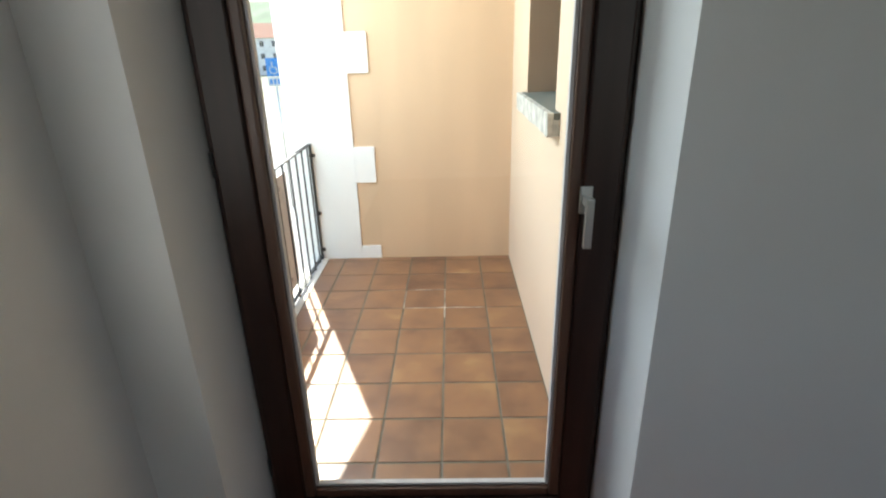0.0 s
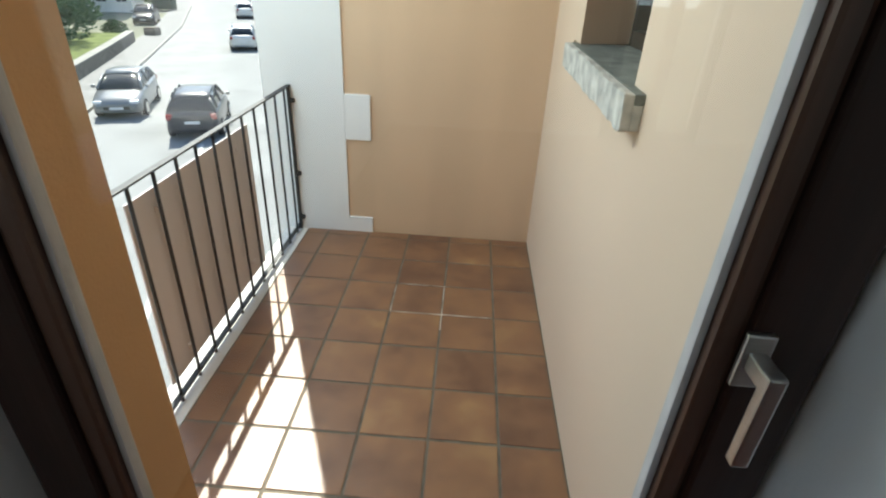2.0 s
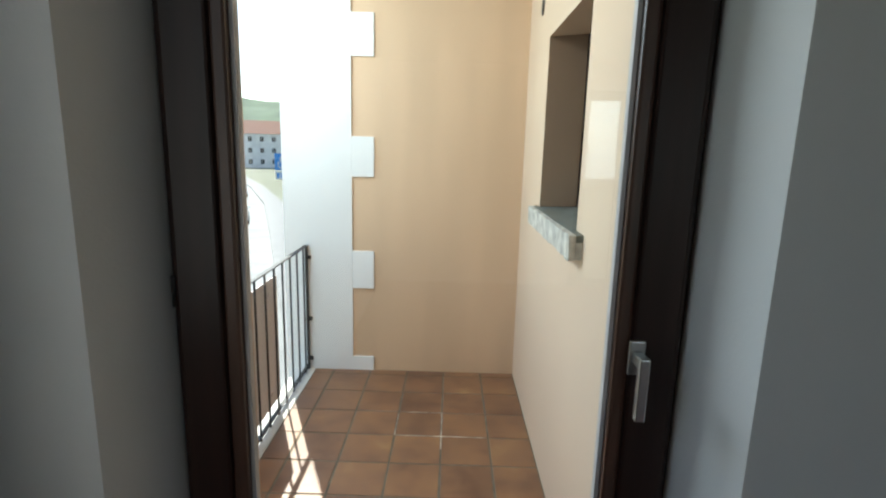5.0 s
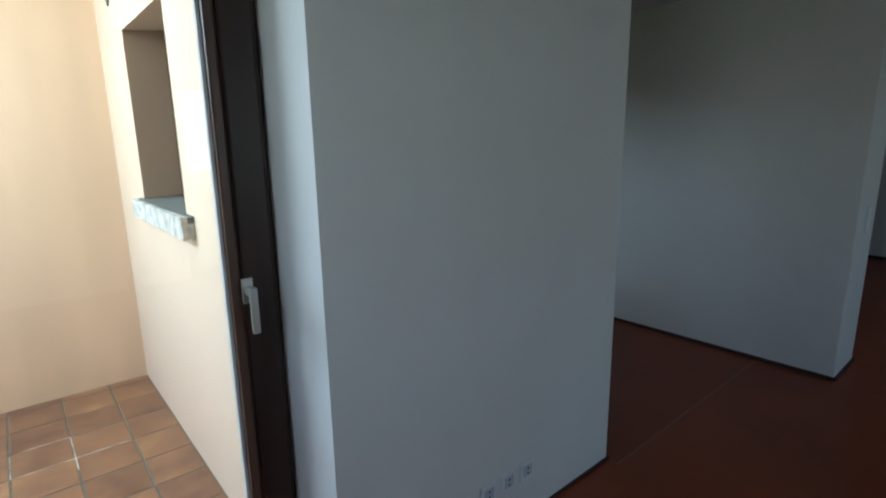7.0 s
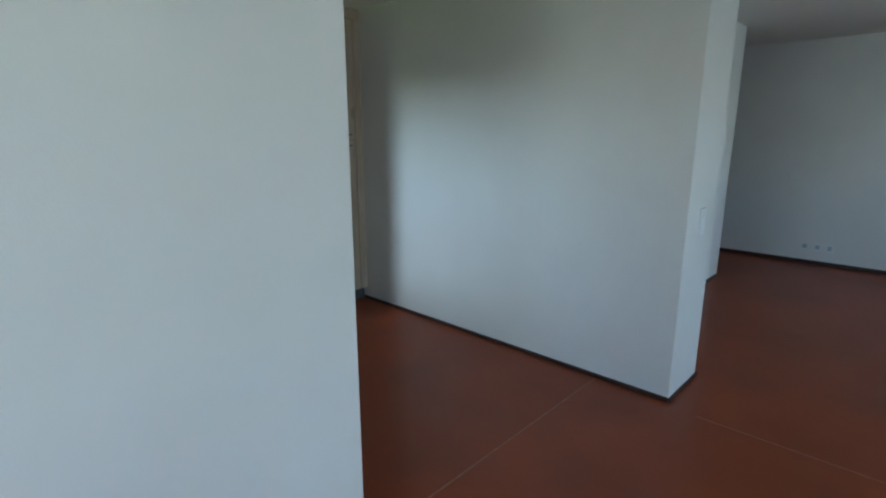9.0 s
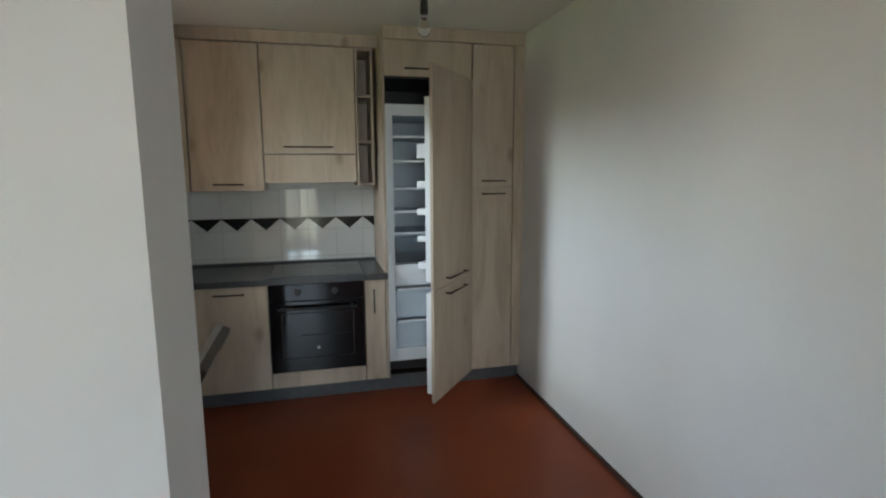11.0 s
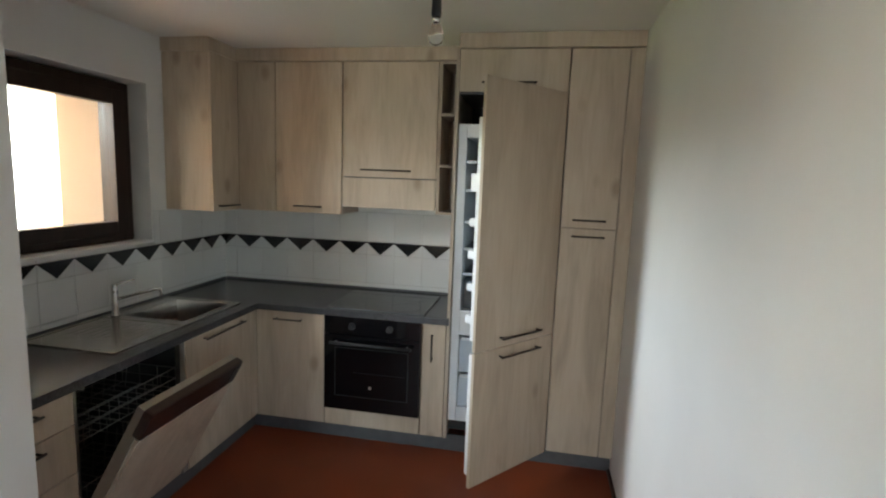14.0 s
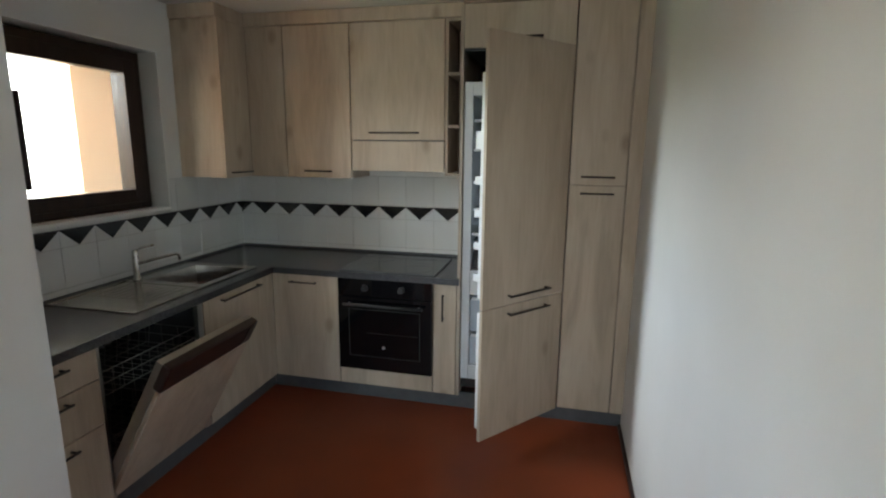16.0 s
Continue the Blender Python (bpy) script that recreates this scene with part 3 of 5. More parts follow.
tube(racks, [(1.67, FY - 0.0235, 0.522), (1.99, FY - 0.0235, 0.522)], 0.0015, 5)
part("rack_edge", racks, HANDLE, odoor, "faint wire rack edge behind the glass")
for x in (1.659, 1.891):
    kb = bmesh.new()
    tube(kb, [(x, FY - 0.018, 0.806), (x, FY - 0.024, 0.806), (x, FY - 0.040, 0.806)], 0.021, 16, taper=0.018)
    box(kb, x - 0.003, x + 0.003, FY - 0.042, FY - 0.039, 0.806, 0.824)
    part("knob", kb, BLACK, oven, "round black oven knob")
part("display", boxes((1.735, 1.815, FY - 0.0195, FY - 0.018, 0.79, 0.822)), BLACKGLASS, oven)
part("brand_plate", boxes((1.768, 1.785, FY - 0.0235, FY - 0.0222, 0.425, 0.442)), STEEL, odoor, "small pale maker's mark")
u = unit("pull_out_cabinet", (2.16, 2.45, 0.165), "narrow washed oak pull-out cabinet")
part("body", boxes((2.086, 2.222, FY + 0.02, 2.755, 0.166, 0.86)), OAK_EDGE, u)
d = part("door", boxes((2.0855, 2.222, FY, FY + 0.019, 0.168, 0.856), bevel=0.0028), OAK, u)
bar_handle(d, (2.145, FY, 0.638), (2.145, FY, 0.80), (0, -1, 0))

# base units under the window
u = unit("sink_cabinet", (0.75, 1.8, 0.165), "washed oak sink cabinet under the window")
part("body", boxes((0.435, FX - 0.02, 1.497, 2.14, 0.166, 0.70), (FX - 0.06, FX - 0.02, 1.497, 2.14, 0.70, 0.86)), OAK_EDGE, u)
d = part("door", boxes((FX - 0.019, FX, 1.516, 2.10, 0.168, 0.856), bevel=0.0028), OAK, u)
bar_handle(d, (FX, 1.645, 0.822), (FX, 2.007, 0.822), (1, 0, 0))
part("filler", boxes((FX - 0.019, FX - 0.001, 2.103, FY + 0.018, 0.168, 0.856)), OAK, u)
u = unit("drawer_cabinet", (0.75, 0.65, 0.165), "washed oak cabinet with three drawers")
part("body", boxes((0.435, FX - 0.02, 0.392, 0.884, 0.166, 0.86)), OAK_EDGE, u)
for z0, z1 in ((0.168, 0.524), (0.528, 0.718), (0.722, 0.856)):
    d = part("drawer", boxes((FX - 0.019, FX, 0.392, 0.885, z0, z1), bevel=0.0028), OAK, u)
    bar_handle(d, (FX, 0.53, z1 - 0.034), (FX, 0.74, z1 - 0.034), (1, 0, 0))

# dishwasher with its door ajar
dw = thing("dishwasher", (0.75, 1.19, 0.17), "built-in dishwasher with its oak-fronted door half open", "dishwasher")
tub = part("tub", boxes((0.44, 0.46, 0.892, 1.492, 0.17, 0.855)), TUB, dw, "steel dishwasher tub, coloured dark for the shade inside")
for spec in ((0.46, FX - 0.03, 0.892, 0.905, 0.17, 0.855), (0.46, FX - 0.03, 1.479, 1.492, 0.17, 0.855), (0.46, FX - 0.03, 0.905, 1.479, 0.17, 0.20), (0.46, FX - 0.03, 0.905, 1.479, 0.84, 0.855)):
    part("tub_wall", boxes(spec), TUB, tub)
part("side_trim", boxes((FX - 0.03, FX - 0.004, 1.476, 1.512, 0.17, 0.855)), STEEL, dw, "steel door trim")
part("side_trim", boxes((FX - 0.03, FX - 0.004, 0.889, 0.900, 0.17, 0.855)), STEEL, dw, "steel door trim")
lean = pose(0.990, 0, 0.187, 0, 29.5, 0)
dd = part("door", box(bmesh.new(), -0.05, 0.0, 0.897, 1.489, 0.0, 0.70, 0.004, lean), STEEL, dw, "steel inner dishwasher door")
part("front_panel", box(bmesh.new(), 0.001, 0.020, 0.893, 1.493, -0.02, 0.575, 0.002, lean), OAK, dd)
part("fascia", box(bmesh.new(), -0.02, 0.022, 0.893, 1.493, 0.578, 0.706, 0.010, lean), BROWN_PLASTIC, dd, "glossy brown-black control fascia")
part("finger_grip", box(bmesh.new(), 0.022, 0.025, 1.42, 1.48, 0.60, 0.69, 0.001, lean), BLACK, dd)


def wire_rack(name, z, depth0, depth1, height):
    """A basket of coated wire, as long as the tub is wide."""
    y0, y1 = 0.92, 1.465

    def loop(zz):
        return tube(bmesh.new(), [(depth0, y0, zz), (depth1, y0, zz), (depth1, y1, zz), (depth0, y1, zz), (depth0, y0, zz)], 0.003, 5)
    rack = part(name, loop(z + height), WIRE, dw, "coated wire basket, darkened for the shade in the tub")
    part("wire", loop(z + height * 0.5), WIRE, rack)
    part("wire", loop(z), WIRE, rack)
    for i in range(12):
        y = y0 + (y1 - y0) * i / 11
        part("wire", tube(bmesh.new(), [(depth1, y, z + height), (depth1, y, z), (depth0, y, z), (depth0, y, z + height)], 0.0022, 5), WIRE, rack)
    for i in range(6):
        x = depth0 + (depth1 - depth0) * i / 5
        part("wire", tube(bmesh.new(), [(x, y0, z + height), (x, y0, z), (x, y1, z), (x, y1, z + height)], 0.0022, 5), WIRE, rack)
    for i in range(8):
        y = y0 + 0.04 + (y1 - y0 - 0.08) * i / 7
        part("tine", tube(bmesh.new(), [((depth0 + depth1) / 2, y, z), ((depth0 + depth1) / 2 + 0.02, y, z + height * 1.2)], 0.002, 5), WIRE, rack)
    return rack


wire_rack("upper_rack", 0.625, 0.50, 1.0, 0.105)
wire_rack("lower_rack", 0.27, 0.50, 0.97, 0.14)

# plinth and worktop
plinth = thing("plinth", (1.5, 2.2, 0.065), "dark grey plinth under the kitchen units", "plinth")
part("back_run", boxes((0.98, 2.24, FY + 0.05, FY + 0.066, 0.0655, 0.165), (2.24, 3.194, FY + 0.05, FY + 0.066, 0.0655, 0.165)), PLINTH, plinth)
part("window_run", boxes((0.962, 0.978, 0.40, 2.23, 0.0655, 0.165)), PLINTH, plinth)
wt = thing("worktop", (1.0, 2.2, 0.86), "anthracite laminate worktop in an L shape", "worktop")
top_bm = prism(bmesh.new(), [(0.432, 0.378), (1.05, 0.378), (1.05, FY - 0.026), (2.24, FY - 0.026), (2.24, 2.7585), (0.432, 2.7585), (0.432, 1.8501), (0.56, 1.8501),
                             (0.56, 2.056), (0.916, 2.056), (0.916, 1.654), (0.56, 1.654), (0.56, 1.85), (0.432, 1.85)], 0.862, 0.90, "z")
part("slab", top_bm, TOP, wt)
part("upstand", boxes((0.431, 0.442, 0.378, 2.745, 0.9005, 0.915), (0.442, 2.235, 2.746, 2.7575, 0.9005, 0.915), bevel=0.003), PLINTH, wt, "thin grey joint strip along the tiles")

# hob
hob = thing("hob", (1.79, 2.42, 0.90), "black glass ceramic hob set in the worktop", "hob")
part("glass", boxes((1.49, 2.085, 2.175, 2.66, 0.9005, 0.906), bevel=0.002), BLACKGLASS, hob)
part("rim", boxes((1.486, 1.4895, 2.172, 2.663, 0.9005, 0.9075), (2.0855, 2.089, 2.172, 2.663, 0.9005, 0.9075), (1.4895, 2.0855, 2.172, 2.1745, 0.9005, 0.9075), (1.4895, 2.0855, 2.6605, 2.663, 0.9005, 0.9068)), PLINTH, hob, "thin grey rim")
for x, y, r in ((1.63, 2.30, 0.075), (1.95, 2.30, 0.095), (1.63, 2.53, 0.095), (1.95, 2.53, 0.075)):
    ring = bmesh.new()
    tube(ring, [(x + r * math.cos(a * math.pi / 12), y + r * math.sin(a * math.pi / 12), 0.9058) for a in range(25)], 0.0008, 4)
    part("cooking_zone", ring, PLINTH, hob, "thin grey cooking zone ring")

# sink
sink = thing("sink", (0.7, 1.6, 0.9), "stainless steel sink with ribbed drainer and one bowl", "sink")
part("rim", boxes((0.452, 0.470, 1.15, 2.10, 0.9005, 0.907), (0.945, 0.962, 1.15, 2.10, 0.9005, 0.907), (0.47, 0.945, 2.083, 2.10, 0.9005, 0.907),
                  (0.47, 0.945, 1.15, 1.168, 0.9005, 0.907), (0.47, 0.56, 1.60, 2.083, 0.9005, 0.9045), (0.56, 0.945, 1.60, 1.655, 0.9005, 0.9045), (0.915, 0.945, 1.655, 2.083, 0.9005, 0.9045), (0.56, 0.915, 2.055, 2.083, 0.9005, 0.9045), bevel=0.0015), SINK_STEEL, sink)
bowl = bmesh.new()
x0, x1, y0, y1, zb = 0.562, 0.913, 1.657, 2.053, 0.745
loops = [[bm_v for bm_v in [bowl.verts.new((sx, sy, z)) for sx, sy in ((x0 + i, y0 + i), (x1 - i, y0 + i), (x1 - i, y1 - i), (x0 + i, y1 - i))]] for i, z in ((0, 0.904), (0.012, 0.80), (0.03, 0.758), (0.06, zb))]
for a, b in zip(loops, loops[1:]):
    for k in range(4):
        bowl.faces.new((a[k], a[(k + 1) % 4], b[(k + 1) % 4], b[k]))
bowl.faces.new(loops[-1])
part("bowl", bowl, BOWL_STEEL, sink)
dr = boxes((0.47, 0.945, 1.168, 1.60, 0.9002, 0.9022))
drainer = part("drainer", dr, SINK_STEEL, sink, "ribbed steel drainer")
for i in range(9):
    part("rib", boxes((0.53 + i * 0.042, 0.545 + i * 0.042, 1.33, 1.57, 0.9022, 0.9034), bevel=0.0006), SINK_STEEL, drainer)
part("plug", lathe(bmesh.new(), [(0.04, 0.0), (0.042, 0.004), (0.03, 0.008), (0.008, 0.009)], (0.74, 1.85, 0.746)), CHROME, sink)
tap = thing("tap", (0.515, 1.64, 0.9), "chrome lever tap with a straight spout", "tap")
part("base", lathe(bmesh.new(), [(0.024, 0.0), (0.024, 0.007), (0.0165, 0.011), (0.0165, 0.135), (0.0155, 0.165), (0.010, 0.172)], (0.515, 1.64, 0.9045), 20), CHROME, tap)
part("spout", tube(bmesh.new(), [(0.52, 1.645, 0.995), (0.60, 1.70, 1.02), (0.68, 1.755, 1.042), (0.692, 1.763, 1.036), (0.695, 1.765, 1.005)], 0.009, 12), CHROME, tap)
part("lever", tube(bmesh.new(), [(0.515, 1.64, 1.068), (0.535, 1.665, 1.082), (0.58, 1.71, 1.094)], 0.006, 8), CHROME, tap)

# ---- upper cabinets ----
u = unit("wall_cabinet", (0.6, 2.4, 1.445), "washed oak wall cabinet beside the window")
part("body", boxes((0.432, 0.737, 2.158, 2.757, 1.447, 2.388)), OAK, u)
d = part("door", boxes((0.738, 0.756, 2.157, UY - 0.003, 1.445, 2.388), bevel=0.0028), OAK, u)
bar_handle(d, (0.756, 2.20, 1.478), (0.756, 2.40, 1.478), (1, 0, 0))
u = unit("corner_cabinet", (0.9, 2.6, 1.445), "washed oak corner wall cabinet")
part("body", boxes((0.74, 1.016, UY + 0.02, 2.757, 1.447, 2.388)), OAK_EDGE, u)
part("door", boxes((0.7585, 1.013, UY, UY + 0.019, 1.445, 2.386), bevel=0.0028), OAK, u)
u = unit("wall_cabinet", (1.24, 2.6, 1.445), "washed oak wall cabinet with one tall door")
part("body", boxes((1.018, 1.468, UY + 0.02, 2.757, 1.447, 2.388)), OAK_EDGE, u)
d = part("door", boxes((1.021, 1.466, UY, UY + 0.019, 1.445, 2.386), bevel=0.0028), OAK, u)
bar_handle(d, (1.154, UY, 1.488), (1.342, UY, 1.488), (0, -1, 0))
u = unit("hood_cabinet", (1.77, 2.6, 1.5), "washed oak wall cabinet over the cooker hood")
part("body", boxes((1.473, 2.078, UY + 0.02, 2.757, 1.69, 2.388)), OAK_EDGE, u)
d = part("door", boxes((1.4755, 2.076, UY, UY + 0.019, 1.689, 2.386), bevel=0.0028), OAK, u)
bar_handle(d, (1.603, UY, 1.733), (1.924, UY, 1.733), (0, -1, 0))
hood = thing("cooker_hood", (1.77, 2.6, 1.49), "slim pull-out cooker hood with an oak front", "cooker hood")
part("body", boxes((1.476, 2.076, UY + 0.02, 2.757, 1.515, 1.689)), PLINTH, hood, "grey metal hood body")
part("front_panel", boxes((1.4755, 2.076, UY, UY + 0.019, 1.496, 1.682), bevel=0.0028), OAK, hood)
u = unit("open_shelf", (2.14, 2.6, 1.475), "narrow open washed oak shelf with three bays", "shelf")
part("frame", boxes((2.082, 2.098, UY, 2.757, 1.475, 2.388), (2.186, 2.202, UY, 2.757, 1.475, 2.388), (2.098, 2.186, UY + 0.001, 2.757, 1.475, 1.490), (2.098, 2.186, UY + 0.001, 2.757, 2.37, 2.388)), OAK_EDGE, u)
part("back", boxes((2.098, 2.186, 2.735, 2.757, 1.49, 2.37)), OAK_EDGE, u)
for z in (1.763, 2.068):
    part("shelf", boxes((2.0985, 2.1855, UY + 0.002, 2.735, z, z + 0.016)), OAK_EDGE, u)
crown = thing("cornice", (1.3, 2.5, 2.39), "washed oak cornice strip up to the ceiling", "cornice")


def cornice(bm, x0, x1, y0, y1):
    box(bm, x0, x1, y0, y1, 2.391, CEILING - LEVEL.z - 0.001, 0.003)


cb = bmesh.new()
cornice(cb, 0.432, 0.752, 2.148, 2.43)
cornice(cb, 0.432, 2.238, 2.4305, 2.757)
part("strip", cb, OAK, crown)

# ---- tall units ----
u = unit("tall_cabinet", (2.98, 2.45, 0.165), "tall washed oak cabinet with two doors")
part("body", boxes((2.83, 3.19, FY + 0.02, 2.755, 0.166, 2.388)), OAK_EDGE, u)
d = part("lower_door", boxes((2.829, 3.1155, FY, FY + 0.019, 0.168, 1.455), bevel=0.0028), OAK, u)
bar_handle(d, (2.887, FY, 1.415), (3.058, FY, 1.415), (0, -1, 0))
d = part("upper_door", boxes((2.829, 3.1155, FY, FY + 0.019, 1.461, 2.386), bevel=0.0028), OAK, u)
bar_handle(d, (2.887, FY, 1.502), (3.058, FY, 1.502), (0, -1, 0))
part("filler", boxes((3.1235, 3.1935, FY + 0.002, FY + 0.019, 0.168, 2.388)), OAK, u)
crown2 = thing("cornice", (2.7, 2.4, 2.39), "washed oak cornice over the tall units", "cornice")
cb = bmesh.new()
cornice(cb, 2.24, 3.193, FY - 0.012, 2.757)
part("strip", cb, OAK, crown2)
u = unit("fridge_cabinet", (2.53, 2.45, 0.165), "tall washed oak housing round the open fridge")
part("side_panel", boxes((2.226, 2.244, FY, 2.755, 0.166, 2.388)), OAK_EDGE, u)
part("side_panel", boxes((2.808, 2.826, FY + 0.02, 2.755, 0.166, 2.388)), OAK_EDGE, u)
part("shelf", boxes((2.2445, 2.8075, FY + 0.021, 2.735, 2.155, 2.172)), BLACK, u, "dark shelf over the fridge")
part("bottom", boxes((2.2445, 2.8075, FY + 0.06, 2.735, 0.20, 0.262)), BLACK, u, "dark floor of the housing")
part("back", boxes((2.2445, 2.8075, 2.737, 2.755, 0.166, 2.388)), BLACK, u, "dark back of the housing")
d = part("flap_door", boxes((2.246, 2.822, FY, FY + 0.019, 2.168, 2.388), bevel=0.0028), OAK, u)
bar_handle(d, (2.37, FY, 2.212), (2.66, FY, 2.212), (0, -1, 0))

fridge = thing("fridge", (2.53, 2.45, 0.27), "white built-in fridge freezer standing open", "fridge")
fridge_body = part("body", boxes((2.248, 2.296, 2.19, 2.73, 0.272, 1.998), bevel=0.004), WHITE_PLASTIC, fridge)
for spec in ((2.756, 2.804, 2.19, 2.73, 0.272, 1.998), (2.296, 2.756, 2.19, 2.73, 1.925, 1.998), (2.296, 2.756, 2.19, 2.73, 0.80, 0.945), (2.296, 2.756, 2.19, 2.73, 0.272, 0.36)):
    part("body_wall", boxes(spec, bevel=0.004), WHITE_PLASTIC, fridge_body)
part("liner", boxes((2.296, 2.756, 2.68, 2.72, 0.36, 0.80), (2.296, 2.756, 2.68, 2.72, 0.945, 1.925)), LINER, fridge, "pale blue-grey inner liner")
for z in (1.79, 1.63, 1.45, 1.296, 1.15):
    sh = part("shelf", boxes((2.298, 2.754, 2.235, 2.68, z, z + 0.005)), FROST, fridge, "clear glass fridge shelf")
    part("shelf_trim", boxes((2.298, 2.754, 2.222, 2.2345, z - 0.004, z + 0.012), bevel=0.002), WHITE_PLASTIC, sh)
part("crisper", boxes((2.302, 2.75, 2.225, 2.235, 0.955, 1.12), (2.302, 2.312, 2.235, 2.66, 0.955, 1.12), (2.74, 2.75, 2.235, 2.66, 0.955, 1.12), (2.312, 2.74, 2.235, 2.66, 0.955, 0.965), bevel=0.003), FROST, fridge, "frosted crisper drawer")
for z0, z1 in ((0.365, 0.565), (0.572, 0.79)):
    fd = part("freezer_drawer", boxes((2.30, 2.752, 2.205, 2.217, z0, z1 - 0.025), (2.30, 2.312, 2.217, 2.66, z0, z1 - 0.03), (2.74, 2.752, 2.217, 2.66, z0, z1 - 0.03), bevel=0.003), LINER, fridge, "grey freezer drawer")
    part("drawer_grip", boxes((2.31, 2.742, 2.195, 2.216, z1 - 0.025, z1 - 0.008), bevel=0.003), WHITE_PLASTIC, fd)
part("control", lathe(bmesh.new(), [(0.010, 0), (0.010, 0.012), (0.006, 0.014)], (0, 0, 0), 12), BLACK, fridge).matrix_basis = pose(2.45 - 2.53, 2.19 - 2.45, 1.962 - 0.27, 90, 0, 0)
HINGE, FREE = Vector((2.822, 2.150, 0)), Vector((2.447, 1.690, 0))
turn = math.degrees(math.atan2((FREE - HINGE).y, (FREE - HINGE).x))
span = (FREE - HINGE).length
swing = pose(HINGE.x, HINGE.y, 0, 0, 0, turn)


def swung(*specs, bevel=0.002):
    """Boxes in the open door's own axes: along it from its hinge, across it, and up."""
    bm = bmesh.new()
    for s in specs:
        box(bm, *s, bevel=bevel, m=swing)
    return bm


def swung_handle(parent, a, b, z):
    bm = bmesh.new()
    tube(bm, [swing @ Vector((a, 0.03, z)), swing @ Vector((b, 0.03, z))], 0.0055, 6)
    for p in (a + 0.012, b - 0.012):
        tube(bm, [swing @ Vector((p, 0.0, z)), swing @ Vector((p, 0.03, z))], 0.005, 6)
    part("handle", bm, HANDLE, parent, "dark slim bar handle")


for name, z0, z1, zi0, zi1, zh in (("upper_door", 0.870, 2.163, 0.915, 1.985, 0.918), ("lower_door", 0.168, 0.864, 0.215, 0.845, 0.822)):
    d = part(name, swung((0.0, span, -0.019, 0.0, z0, z1), bevel=0.0028), OAK, fridge, "washed oak fridge door front")
    swung_handle(d, 0.13, 0.43, zh)
    inner = part("door_core", swung((0.02, span - 0.02, -0.062, -0.020, zi0, zi1), bevel=0.006), WHITE_PLASTIC, d, "white insulated door")
    part("seal", swung((0.04, span - 0.04, -0.070, -0.063, zi0 + 0.02, zi1 - 0.02), bevel=0.002), LINER, inner)
    if name == "upper_door":
        for z, h in ((1.64, 0.085), (1.47, 0.04), (1.31, 0.04), (1.15, 0.035), (0.985, 0.04)):
            part("bottle_rack", swung((0.07, span - 0.05, -0.125, -0.071, z, z + 0.010), (0.07, span - 0.05, -0.130, -0.121, z, z + h), (0.07, 0.08, -0.121, -0.071, z, z + h), (span - 0.06, span - 0.05, -0.121, -0.071, z, z + h), bevel=0.002), WHITE_PLASTIC, inner)

# ---- box on the wall by the window ----
wb = thing("wall_box", (0.87, 0.56, 1.49), "dark brown wooden box hung beside the kitchen window", "box")
part("body", boxes((0.70, 1.035, 0.374, 0.700, 1.492, 1.815), bevel=0.006), DOORWOOD, wb)
part("front", boxes((0.70, 1.035, 0.7005, 0.717, 1.490, 1.817), bevel=0.004), DOORWOOD, wb)

# ---- bare bulb ----
bulb = thing("pendant_bulb", (2.305, 1.217, CEILING - LEVEL.z), "bare clear bulb hanging in a black socket", "lamp")
part("rose", lathe(bmesh.new(), [(0.035, 0.0), (0.035, -0.012), (0.012, -0.02)], (2.305, 1.217, CEILING - LEVEL.z - 0.0005), 16), WHITE_PLASTIC, bulb)
part("cable", tube(bmesh.new(), [(2.305, 1.217, 2.46), (2.307, 1.217, 2.40), (2.305, 1.217, 2.325)], 0.003, 6), BLACK, bulb)
for k in range(2):
    part("wire_loop", tube(bmesh.new(), [(2.305 + 0.004 * k + 0.022 * math.sin(a * 0.6 + k) * math.sin(a * 0.13), 1.217 + 0.018 * math.cos(a * 0.6 + k) * math.sin(a * 0.13), 2.34 + 0.0045 * a) for a in range(24)], 0.0018, 5), BLACK, bulb, "loose loop of thin black wire")
part("socket", lathe(bmesh.new(), [(0.008, 0.065), (0.017, 0.058), (0.019, 0.012), (0.017, 0.0)], (2.305, 1.217, 2.268), 16), BLACK, bulb)
part("glass", lathe(bmesh.new(), [(0.013, 0.0), (0.016, -0.018), (0.026, -0.045), (0.030, -0.066), (0.024, -0.088), (0.008, -0.097)], (2.305, 1.217, 2.268), 20), BULBGLASS, bulb, "clear glass bulb")
part("screw", lathe(bmesh.new(), [(0.011, 0.0), (0.011, -0.016), (0.005, -0.03)], (2.305, 1.217, 2.2675), 12), CHROME, bulb)

LEVEL.z = 0.0


